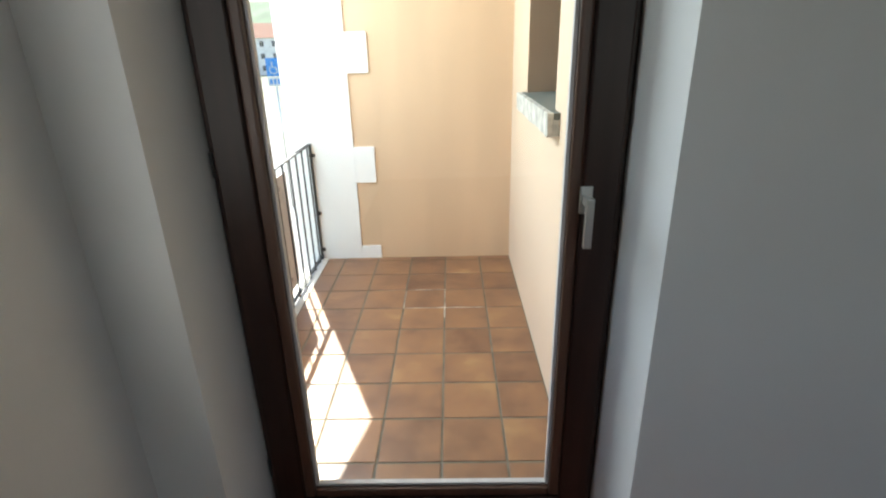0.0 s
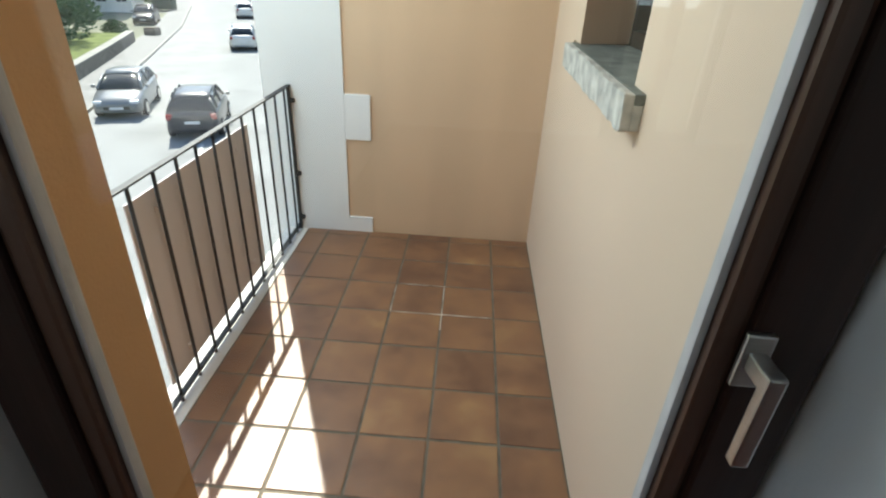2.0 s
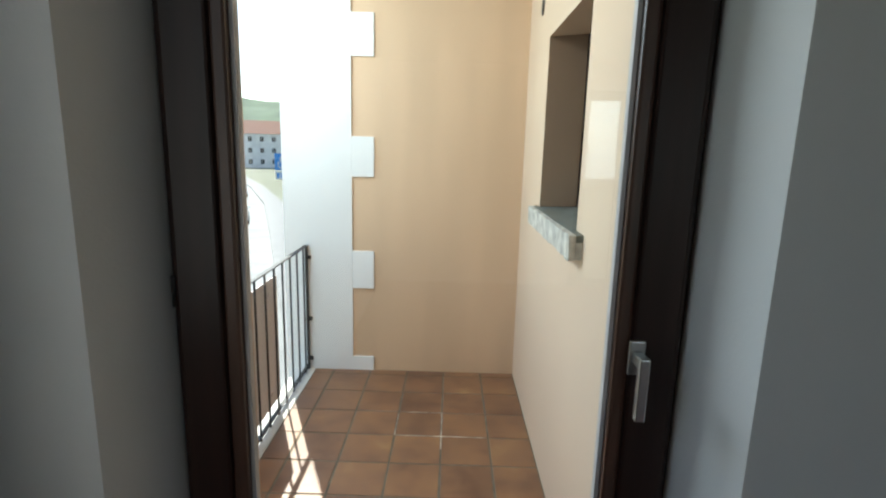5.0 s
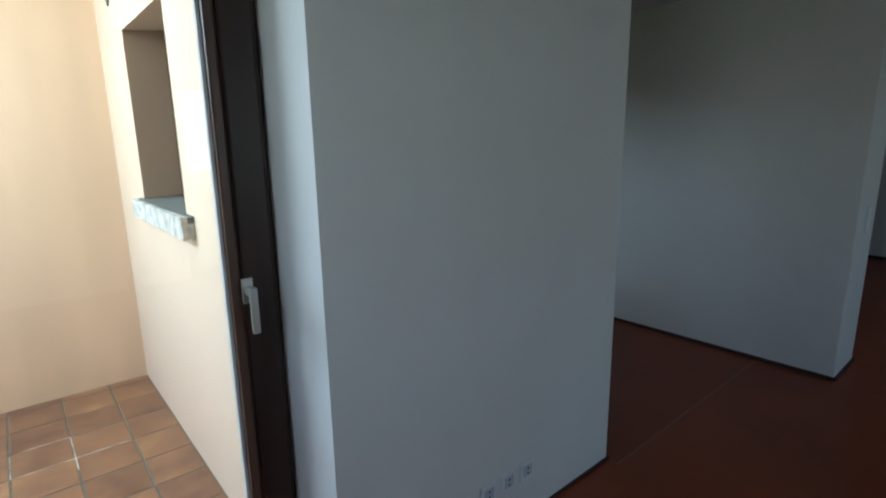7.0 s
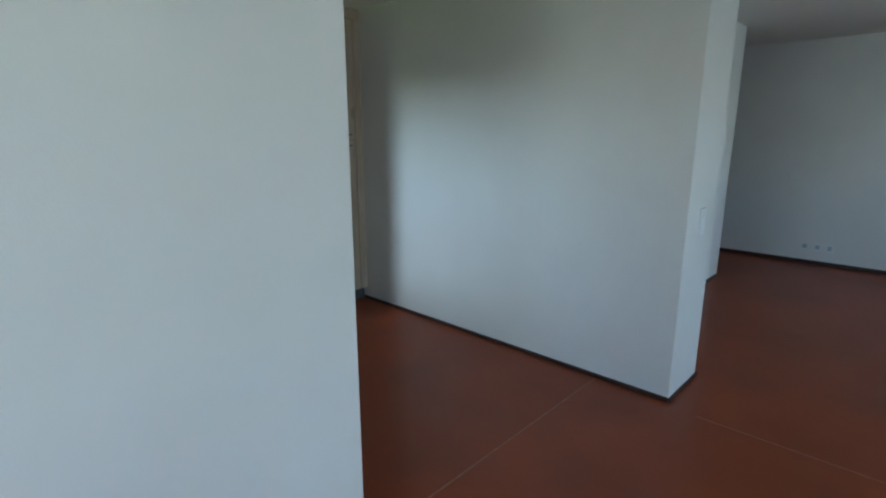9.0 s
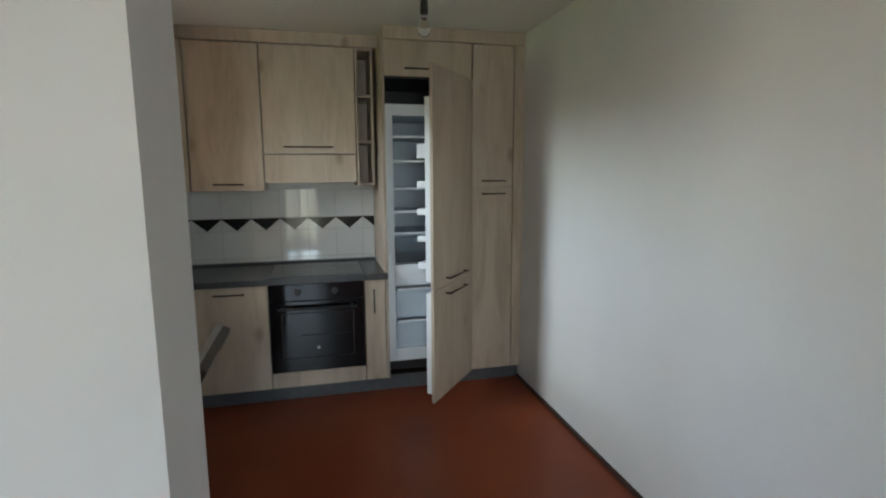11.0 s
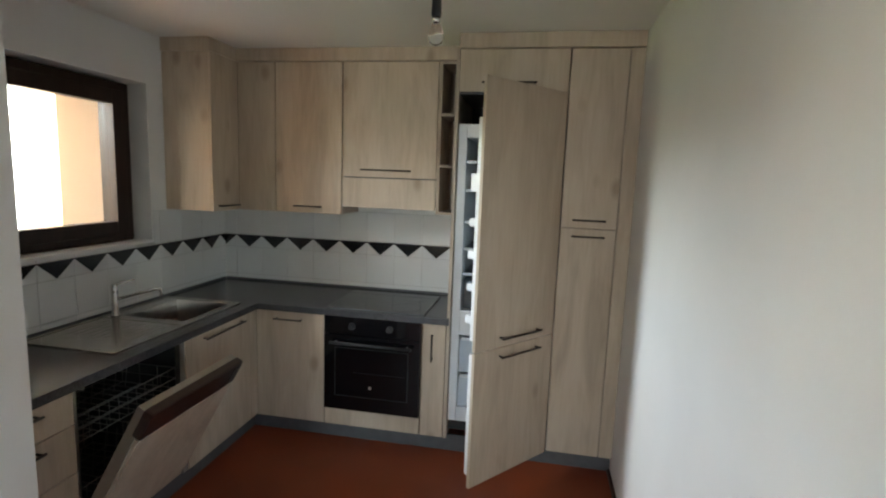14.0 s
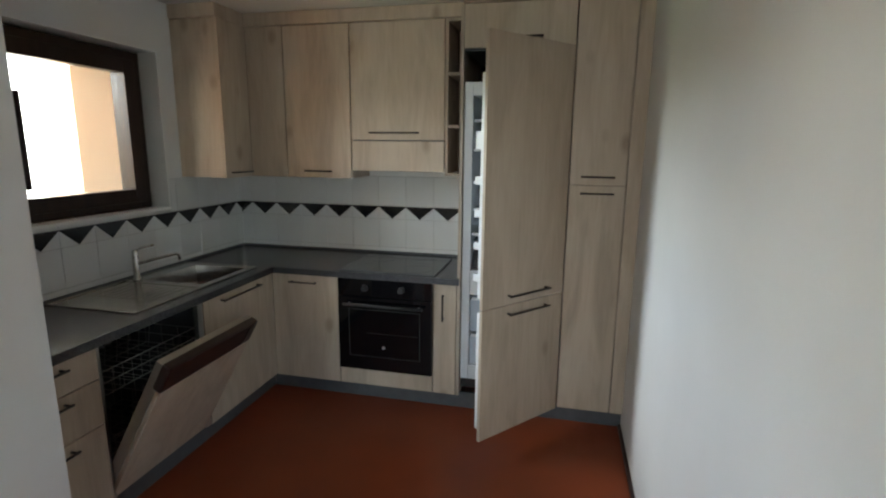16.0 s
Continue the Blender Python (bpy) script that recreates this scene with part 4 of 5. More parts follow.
# ---- sockets and switches ----
def wall_socket(at, normal, w, h, label, category):
    """A flat cover plate with a raised insert; normal is '-y' or '-x'."""
    x, y, z = at
    t = thing("wall_socket" if category == "socket" else "light_switch", at, label, category, "sockets" if category == "socket" else "")
    if normal == "-y":
        part("cover", boxes((x - w / 2, x + w / 2, y - 0.009, y - 0.0005, z - h / 2, z + h / 2), bevel=0.003), WHITE_PLASTIC, t)
        part("insert", boxes((x - w * 0.3, x + w * 0.3, y - 0.012, y - 0.0095, z - h * 0.3, z + h * 0.3), bevel=0.001), LINER if category == "socket" else WHITE_PLASTIC, t)
    else:
        part("cover", boxes((x - 0.009, x - 0.0005, y - w / 2, y + w / 2, z - h / 2, z + h / 2), bevel=0.003), WHITE_PLASTIC, t)
        part("insert", boxes((x - 0.012, x - 0.0095, y - w * 0.3, y + w * 0.3, z - h * 0.3, z + h * 0.3), bevel=0.001), LINER if category == "socket" else WHITE_PLASTIC, t)
    if category == "socket":
        for dz in (-0.011, 0.011):
            part("pin_hole", boxes((x - 0.004, x + 0.004, y - 0.0128, y - 0.0118, z + dz - 0.004, z + dz + 0.004)) if normal == "-y" else
                 boxes((x - 0.0128, x - 0.0118, y - 0.004, y + 0.004, z + dz - 0.004, z + dz + 0.004)), BLACK, t)


for x in (0.650, 0.757, 0.865):
    wall_socket((x, 0.0, 0.22), "-y", 0.08, 0.08, "white low wall socket beside the balcony door", "socket")
for y in (-0.44, -0.56, -0.67):
    wall_socket((7.36, y, 0.20), "-x", 0.08, 0.08, "white low wall socket on the far wall", "socket")
wall_socket((3.415, -0.485, 0.99), "-y", 0.08, 0.15, "white light switch on the end of the wall", "switch")

# ---- balcony railing ----
RX, RZ = -1.39, 0.862
rail = thing("balcony_railing", (RX, 1.45, 0.0), "dark iron balcony railing with upright bars", "railing")
part("handrail", boxes((RX - 0.013, RX + 0.013, 0.378, BY - 0.013, RZ - 0.008, RZ), bevel=0.002), IRON, rail)
part("bottom_rail", boxes((RX - 0.012, RX + 0.012, 0.378, BY - 0.013, 0.030, 0.038), bevel=0.002), IRON, rail)
for i in range(15):
    y = 0.505 + i * 0.138
    if y < BY - 0.05:
        part("bar", tube(bmesh.new(), [(RX, y, 0.002), (RX, y, RZ - 0.008)], 0.0065, 6), IRON, rail)
post = boxes((RX - 0.008, RX + 0.008, BY - 0.032, BY - 0.014, 0.002, RZ - 0.009), bevel=0.002)
part("post", post, IRON, rail)
for z in (0.08, 0.36, 0.78):
    part("bracket", boxes((RX - 0.01, RX + 0.03, BY - 0.03, BY - 0.0125, z - 0.012, z + 0.012), bevel=0.003), IRON, rail)
scr = thing("screen_panel", (-1.412, 1.5, 0.08), "plastic panel fixed outside the balcony railing, coloured pale as if backlit", "panel")
part("sheet", boxes((-1.414, -1.408, 1.055, 1.975, 0.078, 0.792), bevel=0.001), PANEL, scr)
for y in (1.2, 1.83):
    for z in (0.15, 0.72):
        part("clip", boxes((-1.408, -1.3975, y - 0.012, y + 0.012, z - 0.012, z + 0.012), bevel=0.002), PANEL, scr)
vent = thing("wall_vent", (0.0, 2.09, 2.235), "small dark round vent high on the cream wall", "vent")
vb = bmesh.new()
tube(vb, [(-0.004, 2.09, 2.235), (0.002, 2.09, 2.235)], 0.042, 16)
part("grille", vb, IRON, vent)

# ---- outside ----
GZ = -4.30
structure("ground", boxes((-400, 300, -150, 500, GZ - 0.5, GZ - 0.02)), material("verge", (0.17, 0.175, 0.12), 0.95, vary=0.35, scale=0.4, bump=0.5, bump_scale=6), "dry grassy verge and yards beside the road", "ground")
KERB = [(-6.0, -8.0), (-8.6, 0.0), (-12.1, 10.0), (-15.7, 19.6), (-19.8, 30.6), (-25.9, 46.6), (-35.1, 66.8), (-48.0, 92.0), (-65.5, 122.5), (-110.0, 190.0)]


def strip(points, o0, o1, z0, z1):
    """A band beside a line of points, between two offsets to its right, with a flat top and sides."""
    bm = bmesh.new()
    rows = []
    for i, p in enumerate(points):
        a, b = Vector(points[max(i - 1, 0)]), Vector(points[min(i + 1, len(points) - 1)])
        d = (b - a).normalized()
        nrm = Vector((d.y, -d.x))
        q0, q1 = Vector(p) + nrm * o0, Vector(p) + nrm * o1
        rows.append([bm.verts.new((*q0, z0)), bm.verts.new((*q0, z1)), bm.verts.new((*q1, z1)), bm.verts.new((*q1, z0))])
    for a, b in zip(rows, rows[1:]):
        for k in range(3):
            bm.faces.new((a[k], a[k + 1], b[k + 1], b[k]))
    return bm


structure("road", strip(KERB, 0.0, 7.7, GZ - 0.1, GZ), ASPHALT, "sunlit grey asphalt road in a long bend", "road")
structure("pavement", strip(KERB, -1.9, 0.0, GZ - 0.1, GZ + 0.11), CONCRETE, "pale concrete pavement with a kerb along the road", "pavement")
structure("pavement_near", strip(KERB, 7.7, 9.6, GZ - 0.1, GZ + 0.11), CONCRETE, "grey pavement on the near side of the road", "pavement")
structure("kerb", strip(KERB, -0.001, 0.14, GZ - 0.1, GZ + 0.118), COPING, "pale stone kerb along the road", "kerb")
for i, (a, b) in enumerate(((1.0, 3.2), (5.4, 7.6), (9.8, 12.0), (14.2, 16.4), (20, 23))):
    pts = [(-8.3 - 0.37 * (a + (b - a) * k / 3) + 4.9, (a + (b - a) * k / 3)) for k in range(4)]
    structure("lane_mark", strip(pts, -0.06, 0.06, GZ - 0.02, GZ + 0.004), ROADPAINT, "worn white lane mark on the road", "road marking")
WALL_LINE = [(-8.0, -8.0), (-10.4, 0.0), (-14.0, 10.0), (-17.55, 19.6), (-21.6, 30.6), (-24.1, 37.0)]
structure("garden_wall", strip(WALL_LINE, -0.45, 0.0, GZ - 0.2, GZ + 0.75), RUBBLE, "low rubble stone wall along the pavement", "wall")
structure("wall_coping", strip(WALL_LINE, -0.47, 0.02, GZ + 0.751, GZ + 0.80), COPING, "pale coping on the low stone wall", "wall")
structure("lawn", strip([(p[0] - 0.5, p[1]) for p in WALL_LINE], -26.0, 0.0, GZ - 0.4, GZ + 0.62), GRASS, "sunlit green lawn behind the low wall", "lawn")


def leaf_cloud(count, centers, size, seed):
    """Many small leaves about a set of (centre, radius) clumps, in an uneven outline."""
    rng = random.Random(seed)
    bm = bmesh.new()
    for _ in range(count):
        c, r = rng.choice(centers)
        while True:
            p = Vector((rng.uniform(-1, 1), rng.uniform(-1, 1), rng.uniform(-1, 1)))
            if 0.35 < p.length < 1:
                break
        p = Vector(c) + Vector((p.x * r, p.y * r, p.z * r * 0.8))
        u = Vector((rng.uniform(-1, 1), rng.uniform(-1, 1), rng.uniform(-0.6, 0.6))).normalized()
        w = u.orthogonal().normalized()
        s = size * rng.uniform(0.6, 1.3)
        bm.faces.new([bm.verts.new(p + u * s), bm.verts.new(p + w * s * 0.55), bm.verts.new(p - u * s), bm.verts.new(p - w * s * 0.55)])
    return bm


def tree(at, height, spread, seed, leaf, label):
    rng = random.Random(seed)
    t = thing("tree", at, label, "tree", "trees on the lawn")
    x, y, z = at
    bm = tube(bmesh.new(), [(x, y, z - 0.1), (x + 0.1, y, z + height * 0.25), (x - 0.05, y + 0.1, z + height * 0.5), (x, y, z + height * 0.75)], 0.22, 10, taper=0.07)
    clumps = []
    for k in range(9):
        a, h = k * 2.4 + rng.uniform(-0.4, 0.4), height * (0.16 + 0.075 * k + rng.uniform(-0.05, 0.05))
        r = spread * rng.uniform(0.45, 0.95) * (1.1 - 0.5 * h / height)
        tip = (x + r * math.cos(a), y + r * math.sin(a), z + h)
        tube(bm, [(x, y, z + h * 0.6), ((x + tip[0]) / 2, (y + tip[1]) / 2, z + h * 0.85), tip], 0.07, 6, taper=0.02)
        clumps.append((tip, spread * rng.uniform(0.32, 0.55)))
        clumps.append(((x + r * 0.4 * math.cos(a), y + r * 0.4 * math.sin(a), z + h * 1.04), spread * rng.uniform(0.3, 0.5)))
    part("trunk", bm, BARK, t)
    part("crown", leaf_cloud(7000, clumps, 0.16, seed + 1), leaf, t)
    return t


LZ = GZ + 0.62
for x, y, h, w, sd, lf in ((-24.4, 26.4, 8.0, 2.9, 3, LEAF_LIGHT), (-27.2, 31.2, 8.5, 3.2, 5, LEAF), (-28.6, 35.5, 8.0, 3.0, 8, LEAF_LIGHT), (-26.8, 24.5, 9.5, 3.6, 12, LEAF),
                           (-30.5, 30.5, 10.0, 3.8, 17, LEAF), (-33.5, 38.5, 9.5, 3.6, 21, LEAF), (-22.8, 18.2, 9.0, 3.2, 25, LEAF), (-36.5, 33.0, 11.0, 4.2, 29, LEAF), (-31.5, 41.0, 6.0, 2.4, 41, LEAF_LIGHT)):
    tree((x, y, LZ), h, w, sd, lf, "broad leafy green tree on the lawn")


def bush(at, r, seed, leaf, label):
    x, y, z = at
    b = thing("bush", at, label, "bush", "bushes")
    rng = random.Random(seed)
    cl = [((x + rng.uniform(-r, r) * 0.6, y + rng.uniform(-r, r) * 0.6, z + r * rng.uniform(0.4, 0.9)), r * 0.6) for _ in range(5)]
    part("foliage", leaf_cloud(900, cl, 0.11, seed + 1), leaf, b)
    part("stem", tube(bmesh.new(), [(x, y, z - 0.05), (x, y, z + r * 0.7)], 0.04, 6, taper=0.02), BARK, b)


for at, r, sd in (((-20.6, 19.0, LZ), 0.8, 31), ((-21.8, 23.8, LZ), 0.7, 33), ((-26.2, 38.6, GZ), 0.75, 35), ((-27.6, 40.0, GZ), 0.8, 36), ((-37.0, 62.5, GZ), 1.6, 37), ((-39.5, 66.0, GZ), 1.9, 38)):
    bush(at, r, sd, LEAF_LIGHT, "small rounded green bush")
planter = thing("planter", (-24.9, 40.6, GZ), "low square planter box at the pavement", "planter")
part("box", boxes((-25.35, -24.45, 40.2, 41.0, GZ, GZ + 0.6), bevel=0.03), RUBBLE, planter)
part("soil", boxes((-25.28, -24.52, 40.27, 40.93, GZ + 0.6, GZ + 0.63)), BARK, planter)

lampost = thing("street_lamp", (-19.1, 21.6, LZ), "slim grey metal street lamp on the lawn", "street lamp")
part("pole", tube(bmesh.new(), [(-19.1, 21.6, LZ - 0.05), (-19.1, 21.6, LZ + 4), (-19.1, 21.6, LZ + 8.0)], 0.075, 10, taper=0.045), STEEL, lampost)
part("arm", tube(bmesh.new(), [(-19.1, 21.6, LZ + 7.95), (-18.6, 21.4, LZ + 8.2), (-17.9, 21.1, LZ + 8.25)], 0.035, 8), STEEL, lampost)
part("head", boxes((-18.1, -17.4, 20.9, 21.2, LZ + 8.2, LZ + 8.32), bevel=0.03), STEEL, lampost)


sign = thing("parking_sign", (-6.58, 17.98, GZ + 0.11), "blue disabled parking sign with a white plate on a slim post", "road sign")
SX, SY, SZ = -6.58, 17.98, 0.89
part("post", tube(bmesh.new(), [(SX, SY + 0.04, GZ + 0.08), (SX, SY + 0.04, SZ + 0.32)], 0.03, 8), STEEL, sign)
board = part("board", boxes((SX - 0.27, SX + 0.27, SY - 0.01, SY + 0.01, SZ - 0.28, SZ + 0.32), bevel=0.004), material("sign_blue", (0.02, 0.19, 0.52), 0.45, vary=0.05), sign, "blue painted board")
symbol = tube(bmesh.new(), [(SX - 0.06, SY - 0.016, SZ + 0.2), (SX - 0.05, SY - 0.016, SZ + 0.02), (SX + 0.07, SY - 0.016, SZ + 0.01), (SX + 0.12, SY - 0.016, SZ - 0.16)], 0.022, 6)
part("symbol", symbol, ROADPAINT, board, "white wheelchair pictogram")
part("symbol_wheel", tube(bmesh.new(), [(SX - 0.02 + 0.13 * math.cos(a * 0.25), SY - 0.016, SZ - 0.08 + 0.13 * math.sin(a * 0.25)) for a in range(9, 25)], 0.018, 6), ROADPAINT, board)
plate = part("plate", boxes((SX - 0.27, SX + 0.27, SY - 0.01, SY + 0.01, SZ - 0.62, SZ - 0.31), bevel=0.004), ROADPAINT, sign, "white plate under the sign")
for k in range(3):
    part("text_bar", boxes((SX - 0.2 + 0.14 * k, SX - 0.11 + 0.14 * k, SY - 0.013, SY - 0.0105, SZ - 0.56, SZ - 0.38)), bpy.data.materials["sign_blue"], plate)


def house(at, sx, sy, h, turn_deg, label, wall_mat, rows, cols):
    """A plain house: walls, pitched roof, windows with frames and panes, and a door."""
    t = thing("house", (0, 0, 0), label, "house", "houses by the road")
    part("wall", boxes((0, sx, 0, sy, 0, h)), wall_mat, t)
    part("roof", prism(bmesh.new(), [(-0.5, h), (sy + 0.5, h), (sy / 2, h + sy * 0.32)], -0.4, sx + 0.4), ROOF, t)
    for r in range(rows):
        for c in range(cols):
            x, z = sx * (c + 0.5) / cols, 0.9 + r * 2.8
            w = part("window", boxes((x - 0.55, x + 0.55, -0.06, -0.001, z, z + 1.4), bevel=0.02), HOUSE_WHITE, t)
            part("pane", boxes((x - 0.46, x - 0.03, -0.075, -0.061, z + 0.09, z + 1.31), (x + 0.03, x + 0.46, -0.075, -0.061, z + 0.09, z + 1.31)), DARKGLASS, w)
    for r in range(rows):
        for c in range(2):
            y, z = sy * (c + 0.5) / 2, 0.9 + r * 2.8
            w = part("window", boxes((sx + 0.001, sx + 0.06, y - 0.55, y + 0.55, z, z + 1.4), bevel=0.02), HOUSE_WHITE, t)
            part("pane", boxes((sx + 0.061, sx + 0.075, y - 0.46, y - 0.03, z + 0.09, z + 1.31), (sx + 0.061, sx + 0.075, y + 0.03, y + 0.46, z + 0.09, z + 1.31)), DARKGLASS, w)
    t.matrix_world = pose(*at, 0, 0, turn_deg)
    return t


house((-44.0, 52.5, GZ), 9, 9, 8.5, 24, "pale rendered house with a red tiled roof", HOUSE_WHITE, 3, 5)
house((-66, 82.0, GZ), 16, 10, 8.5, 24, "pale rendered house farther along the road", HOUSE_WHITE, 3, 6)
house((-58.0, 128.0, GZ), 20, 11, 8.5, 20, "long pale house at the end of the road", HOUSE_WHITE, 3, 7)
house((-29.0, 92.0, GZ), 16, 12, 8.5, -62, "cream rendered house across the road", HOUSE_WHITE, 3, 5)
hill = bmesh.new()
cols = [[hill.verts.new((-330 + i * 14, 240 + j * 22 + 10 * noise.noise((i * 0.3, j * 0.4, 1)), GZ - 1 + (j * 9.0 + 7 * noise.noise((i * 0.22, j * 0.5, 4))) * (0.75 + 0.35 * noise.noise((i * 0.11, 7, 2))) * (0 if j == 0 else 1))) for j in range(9)] for i in range(34)]
for a, b in zip(cols, cols[1:]):
    for j in range(8):
        hill.faces.new((a[j], b[j], b[j + 1], a[j + 1])).smooth = True
# distance haze is mixed into the hill's green
structure("backdrop", hill, material("hazed_wooded_hill", (0.115, 0.155, 0.095), 1.0, vary=0.5, scale=0.12, bump=1.0, bump_scale=0.3), "wooded green hillside beyond the town, paled for haze", "hillside")
bin_ = thing("waste_container", (-34.6, 60.2, GZ), "dark green waste container at the roadside", "container")
part("tub", boxes((-35.7, -33.6, 59.6, 60.9, GZ + 0.15, GZ + 1.5), bevel=0.08), material("green_plastic", (0.02, 0.05, 0.035), 0.5, vary=0.2), bin_)
part("lid", boxes((-35.75, -33.55, 59.55, 60.95, GZ + 1.5, GZ + 1.72), bevel=0.06), BLACK, bin_)
for x in (-35.4, -33.9):
    part("wheel", tube(bmesh.new(), [(x, 59.75, GZ + 0.1), (x + 0.08, 59.75, GZ + 0.1)], 0.1, 10), TYRE, bin_)


def loft(rings):
    """A closed skin through rings of equal length, smooth."""
    bm = bmesh.new()
    vs = [[bm.verts.new(p) for p in r] for r in rings]
    k = len(vs[0])
    for a, b in zip(vs, vs[1:]):
        for i in range(k):
            bm.faces.new((a[i], a[(i + 1) % k], b[(i + 1) % k], b[i])).smooth = True
    bm.faces.new(vs[0][::-1])
    bm.faces.new(vs[-1])
    return bm


def car(paint, label, tall=0.0):
    """A hatchback four metres long, nose towards -y, built about the origin."""
    t = thing("car", (0, 0, 0), label, "car", "cars on the road")

    def mirrored(half, y):
        return [(x, y, z) for x, z in half] + [(-x, y, z) for x, z in half[::-1]]
    rings = []
    for y, zb, zt, w in ((-2.06, 0.36, 0.56, 0.60), (-2.00, 0.26, 0.66, 0.74), (-1.80, 0.20, 0.77, 0.82), (-1.30, 0.19, 0.88, 0.86), (-0.95, 0.19, 0.95, 0.87), (0.0, 0.19, 0.98, 0.88),
                         (1.0, 0.19, 1.0, 0.88), (1.65, 0.21, 1.02, 0.85), (1.95, 0.28, 1.0, 0.78), (2.05, 0.42, 0.86, 0.66)):
        m = (zb + zt) / 2
        rings.append(mirrored([(w * 0.5, zb), (w * 0.93, zb + 0.02), (w, zb + 0.14), (w, m), (w * 0.985, zt - 0.1), (w * 0.90, zt - 0.015), (w * 0.45, zt + 0.01)], y))
    part("body", loft(rings), paint, t)
    glass_rings, roof_rings = [], []
    for y, zt, wt in ((-1.05, 0.965, 0.70), (-0.72, 1.20 + tall * 0.5, 0.655), (-0.34, 1.405 + tall, 0.60), (0.30, 1.465 + tall, 0.60), (1.10, 1.43 + tall, 0.585), (1.55, 1.33 + tall, 0.575), (1.88, 1.04, 0.66)):
        glass_rings.append(mirrored([(0.3, 0.93), (0.79, 0.93), (0.785, 0.97), ((0.785 + wt) / 2 + 0.02, (0.97 + zt) / 2), (wt, max(zt - 0.03, 0.972)), (wt * 0.6, zt)], y))
        if -0.4 < y < 1.6:
            roof_rings.append(mirrored([(0.2, zt - 0.03), (wt - 0.01, zt - 0.045), (wt + 0.012, zt - 0.03), (wt * 0.9, zt + 0.012), (wt * 0.5, zt + 0.024)], y))
    part("glasshouse", loft(glass_rings), DARKGLASS, t, "dark car windows")
    part("roof", loft(roof_rings), paint, t)
    for sx in (-1, 1):
        for pts in (((0.775, -1.02, 0.97), (0.625, -0.36, 1.40 + tall)), ((0.795, 0.28, 0.97), (0.635, 0.32, 1.44 + tall)), ((0.785, 1.30, 0.98), (0.615, 1.22, 1.40 + tall)), ((0.75, 1.82, 1.0), (0.60, 1.50, 1.34 + tall))):
            part("pillar", tube(bmesh.new(), [(sx * x, y, z) for x, y, z in pts], 0.045, 6), paint, t)
        for y in (-1.28, 1.28):
            w = part("wheel", tube(bmesh.new(), [(sx * 0.72, y, 0.31), (sx * 0.90, y, 0.31)], 0.31, 20), TYRE, t)
            part("rim", tube(bmesh.new(), [(sx * 0.89, y, 0.31), (sx * 0.908, y, 0.31)], 0.20, 14), STEEL, w)
        part("headlight", boxes((sx * 0.62 - 0.15, sx * 0.62 + 0.15, -2.03, -1.86, 0.60, 0.71), bevel=0.03), LAMP_WHITE, t)
        part("tail_light", boxes((sx * 0.70 - 0.10, sx * 0.70 + 0.10, 1.90, 2.04, 0.74, 0.94), bevel=0.03), LAMP_RED, t)
        part("mirror", boxes((sx * 0.95 - 0.08, sx * 0.95 + 0.08, -0.85, -0.73, 0.97, 1.09), bevel=0.03), paint, t)
    part("grille", boxes((-0.45, 0.45, -2.068, -1.98, 0.38, 0.50), bevel=0.02), BLACK, t)
    part("number_plate", boxes((-0.24, 0.24, -2.078, -2.069, 0.40, 0.49)), LAMP_WHITE, t)
    part("rear_plate", boxes((-0.24, 0.24, 2.045, 2.058, 0.60, 0.70)), LAMP_WHITE, t)
    return t


c = car(SILVER, "silver hatchback driving along the road")
silver = c
c.matrix_world = pose(-14.45, 20.5, GZ, 0, 0, 20)
c = car(DARKBLUE, "dark estate car driving along the road", 0.02)
c.matrix_world = pose(-10.5, 18.6, GZ, 0, 0, 199)
c = car(BLACKCAR, "black car parked at the roadside", 0.05)
black = c
c.matrix_world = pose(-29.9, 48.5, GZ, 0, 0, 22)
white = car(WHITECAR, "white hatchback driving along the road", 0.05)
white.matrix_world = pose(-16.7, 37.9, GZ, 0, 0, 201)
c = car(REDCAR, "dark red car far along the road", 0.0)
c.matrix_world = pose(-43.4, 86.0, GZ, 0, 0, 206)
copy_thing(silver, pose(-54.5, 103.5, GZ, 0, 0, 27))
copy_thing(white, pose(-24.7, 57.8, GZ, 0, 0, 204))

# ---- wall tiles ----
P = 0.2
tiles = structure("kitchen_tiles", boxes((0.4302, 2.225, 2.752, 2.7595, 0.9, 1.446), (0.4302, 0.4375, 0.373, 2.752, 0.9, 1.2615)), GROUT, "white glazed wall tiles with a zigzag black border", "wall tiles")
tiles.location.z = -0.065


def tile_mesh(name, w, h, mat, flat="y"):
    """One glazed tile with a soft edge, standing on its lower left corner."""
    g = 0.0015
    bm = box(bmesh.new(), g, w - g, -0.005, 0.0, g, h - g, 0.0016) if flat == "y" else box(bmesh.new(), 0.0, 0.005, g, w - g, g, h - g, 0.0016)
    me = bpy.data.meshes.new(name)
    bm.to_mesh(me)
    bm.free()
    me.materials.append(mat)
    return me


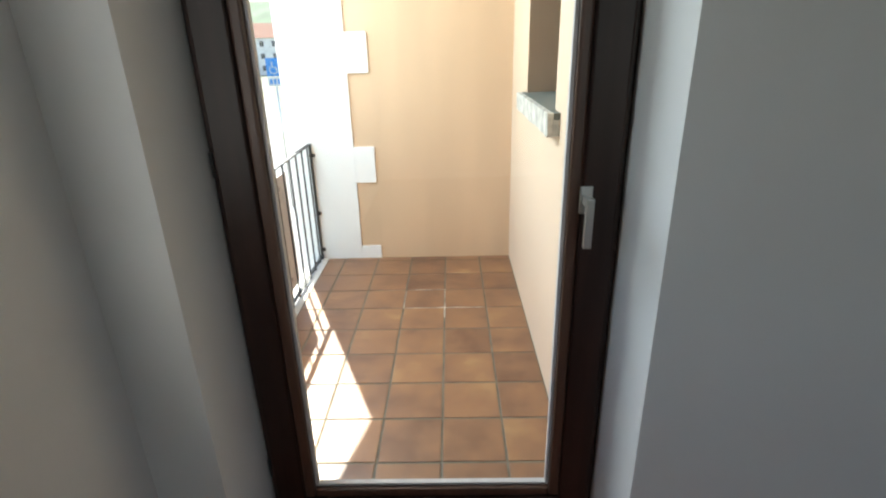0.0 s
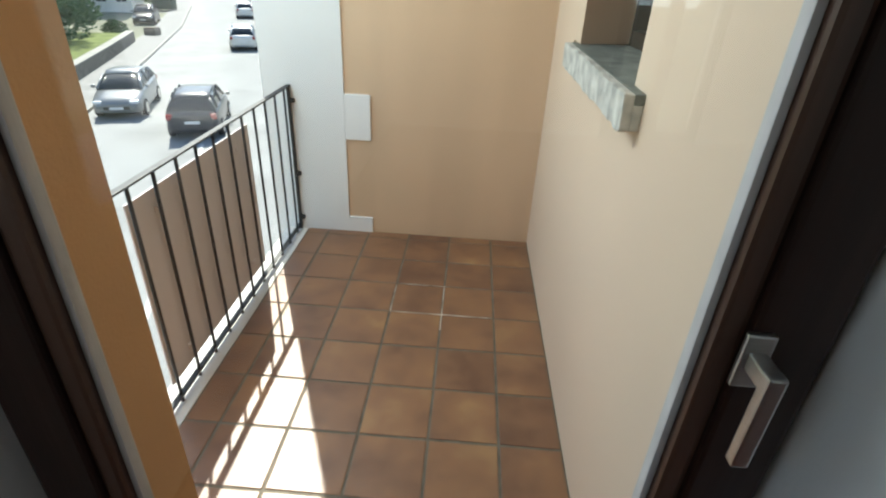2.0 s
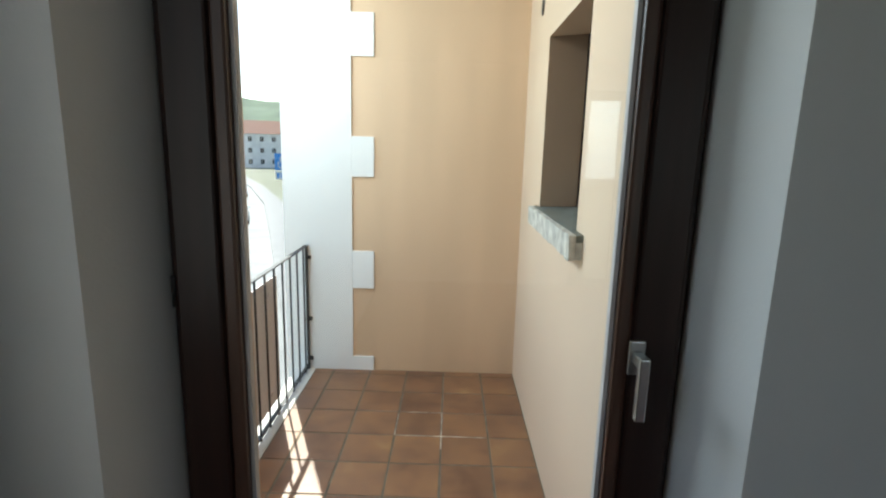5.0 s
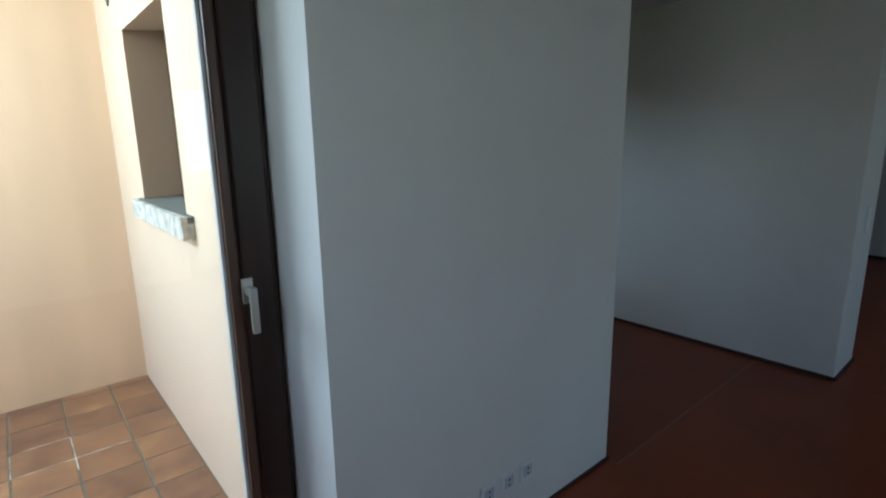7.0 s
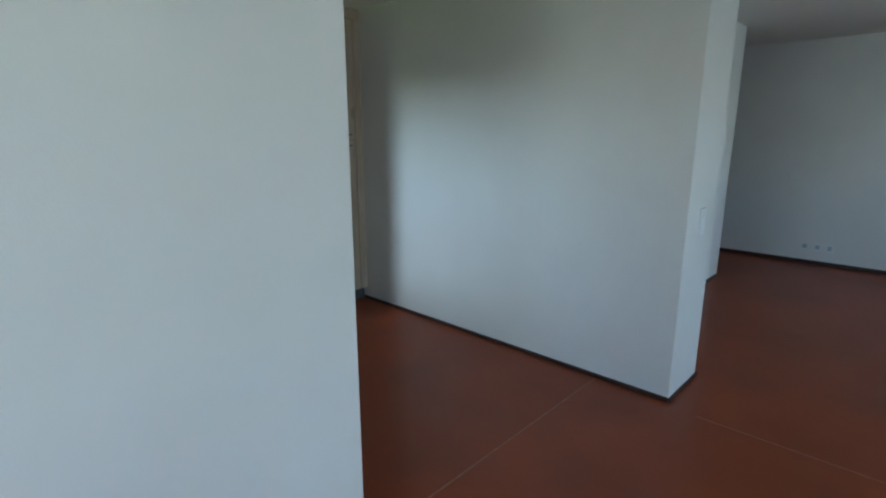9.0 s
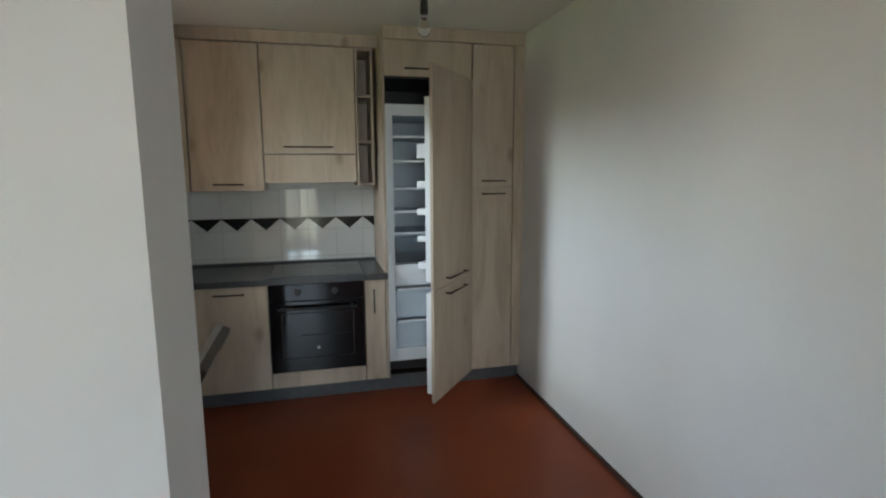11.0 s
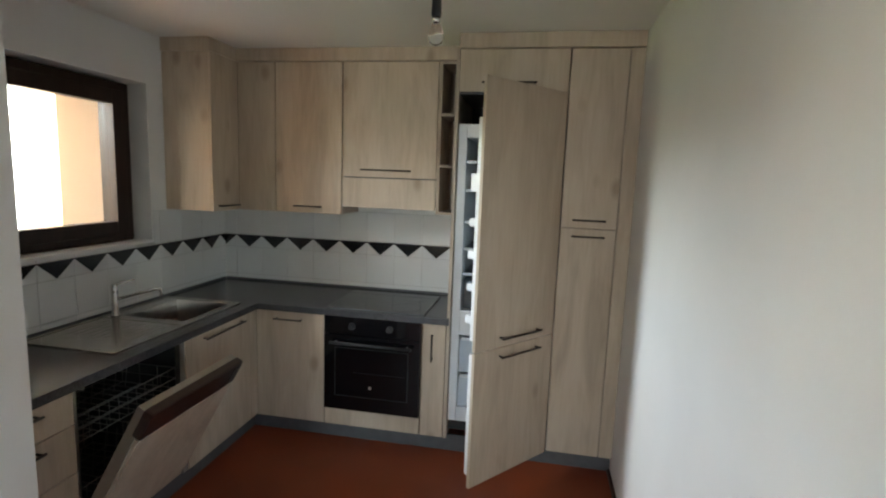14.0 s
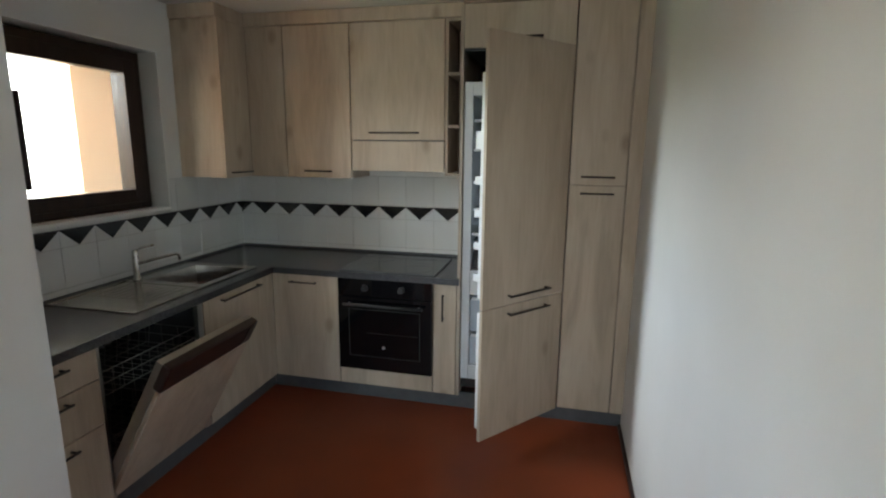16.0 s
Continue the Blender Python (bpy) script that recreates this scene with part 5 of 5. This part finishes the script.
def triangle_mesh(name, flat="y", cut0=0.0, cut1=P):
    """A black inset, point down, a hair proud of the white, cut off at both ends where the wall ends."""
    def edge(u):
        return max(0.002, 0.086 - 0.084 * (1 - abs(u - P / 2) / (P / 2)))
    us = [u for u in (max(cut0, 0.0006), P / 2, min(cut1, P - 0.0006)) if cut0 - 1e-6 <= u <= cut1 + 1e-6]
    pts = [(us[0], 0.0895), (us[-1], 0.0895)] + [(u, edge(u)) for u in us[::-1]]
    bm = prism(bmesh.new(), pts, -0.0062, -0.001, "y", 0.0) if flat == "y" else prism(bmesh.new(), pts, 0.001, 0.0062, "x", 0.0)
    me = bpy.data.meshes.new(name)
    bm.to_mesh(me)
    bm.free()
    me.materials.append(TILE_BLACK)
    return me


ROWS = ((0.915, 0.031), (0.946, 0.201), (1.147, 0.092), (1.239, 0.206))
for flat in ("y", "x"):
    black_mesh = triangle_mesh("tile_black_" + flat, flat)
    count = 10 if flat == "y" else 14
    for z, h in ROWS:
        whole = tile_mesh("tile", P, h, TILE, flat)
        for i in range(count):
            a = (0.736 - 0.4 + i * P) if flat == "y" else (2.681 - i * P)
            lo, hi = (0.438, 2.224) if flat == "y" else (0.374, 2.7515)
            a0, a1 = max(a, lo), min(a + P, hi)
            if a1 - a0 < 0.01:
                continue
            hh = h
            if flat == "x" and z > 1.2:
                if a0 > 2.03 - 0.15:
                    a0 = max(a0, 2.032)
                    if a1 - a0 < 0.01:
                        continue
                elif a1 > 1.03:
                    hh = 0.022
            me = whole if (abs(a1 - a0 - P) < 1e-6 and hh == h) else tile_mesh("tile", a1 - a0, hh, TILE, flat)
            leaf_piece("tile", me, tiles, (a0, 2.752, z) if flat == "y" else (0.4375, a0, z))
            if abs(z - 1.147) < 1e-6:
                me = black_mesh if a1 - a0 > P - 1e-6 else triangle_mesh("tile_black_cut", flat, a0 - a, a1 - a)
                leaf_piece("black_triangle", me, tiles, (a, 2.752, z) if flat == "y" else (0.4375, a, z))

# ---- lime bloom on a few joints ----
structure("joint_bloom", boxes((-0.716, -0.23, 1.7125, 1.7185, -0.0015, 0.0016), (-0.473, -0.467, 1.60, 1.712, -0.0015, 0.0016), (-0.473, -0.468, 1.719, 1.963, -0.0015, 0.0014), (-0.70, -0.45, 1.961, 1.965, -0.0015, 0.0014),
                             (-0.7205, -0.716, 1.719, 1.95, -0.0015, 0.0014)), SALT, "whitish lime bloom along the tile joints", "tile joint")

# ---- balcony tiles ----
rng = random.Random(4)
PX, PYR = 0.2485, 0.2475
tile_kinds = []
for k in range(4):
    bm = box(bmesh.new(), 0.0052, PX - 0.0052, 0.0052, PYR - 0.0052, -0.006, 0.001, 0.0025)
    for v in bm.verts:
        v.co.z += rng.uniform(-0.00015, 0.00015)
        v.co.x += rng.uniform(-0.0012, 0.0012)
        v.co.y += rng.uniform(-0.0012, 0.0012)
    me = bpy.data.meshes.new("terracotta_tile")
    bm.to_mesh(me)
    bm.free()
    me.materials.append(TERRA)
    tile_kinds.append(me)
for j in range(11):
    y = 1.963 + 3 * PYR - (j + 1) * PYR
    for i in range(6):
        x = -0.222 - (i - 1) * PX - PX
        x0, x1, y0, y1 = max(x, -1.345), min(x + PX, -0.001), max(y, 0.30), min(y + PYR, BY - 0.001)
        if x1 - x0 < 0.03 or y1 - y0 < 0.03:
            continue
        if x1 - x0 > PX - 0.001 and y1 - y0 > PYR - 0.001:
            leaf_piece("tile", rng.choice(tile_kinds), balcony, (x, y, 0.0))
        else:
            bm = box(bmesh.new(), 0.0052, x1 - x0 - 0.0052, 0.0052, y1 - y0 - 0.0052, -0.006, 0.001, 0.0025)
            me = bpy.data.meshes.new("terracotta_tile")
            bm.to_mesh(me)
            bm.free()
            me.materials.append(TERRA)
            leaf_piece("tile", me, balcony, (x0, y0, 0.0))
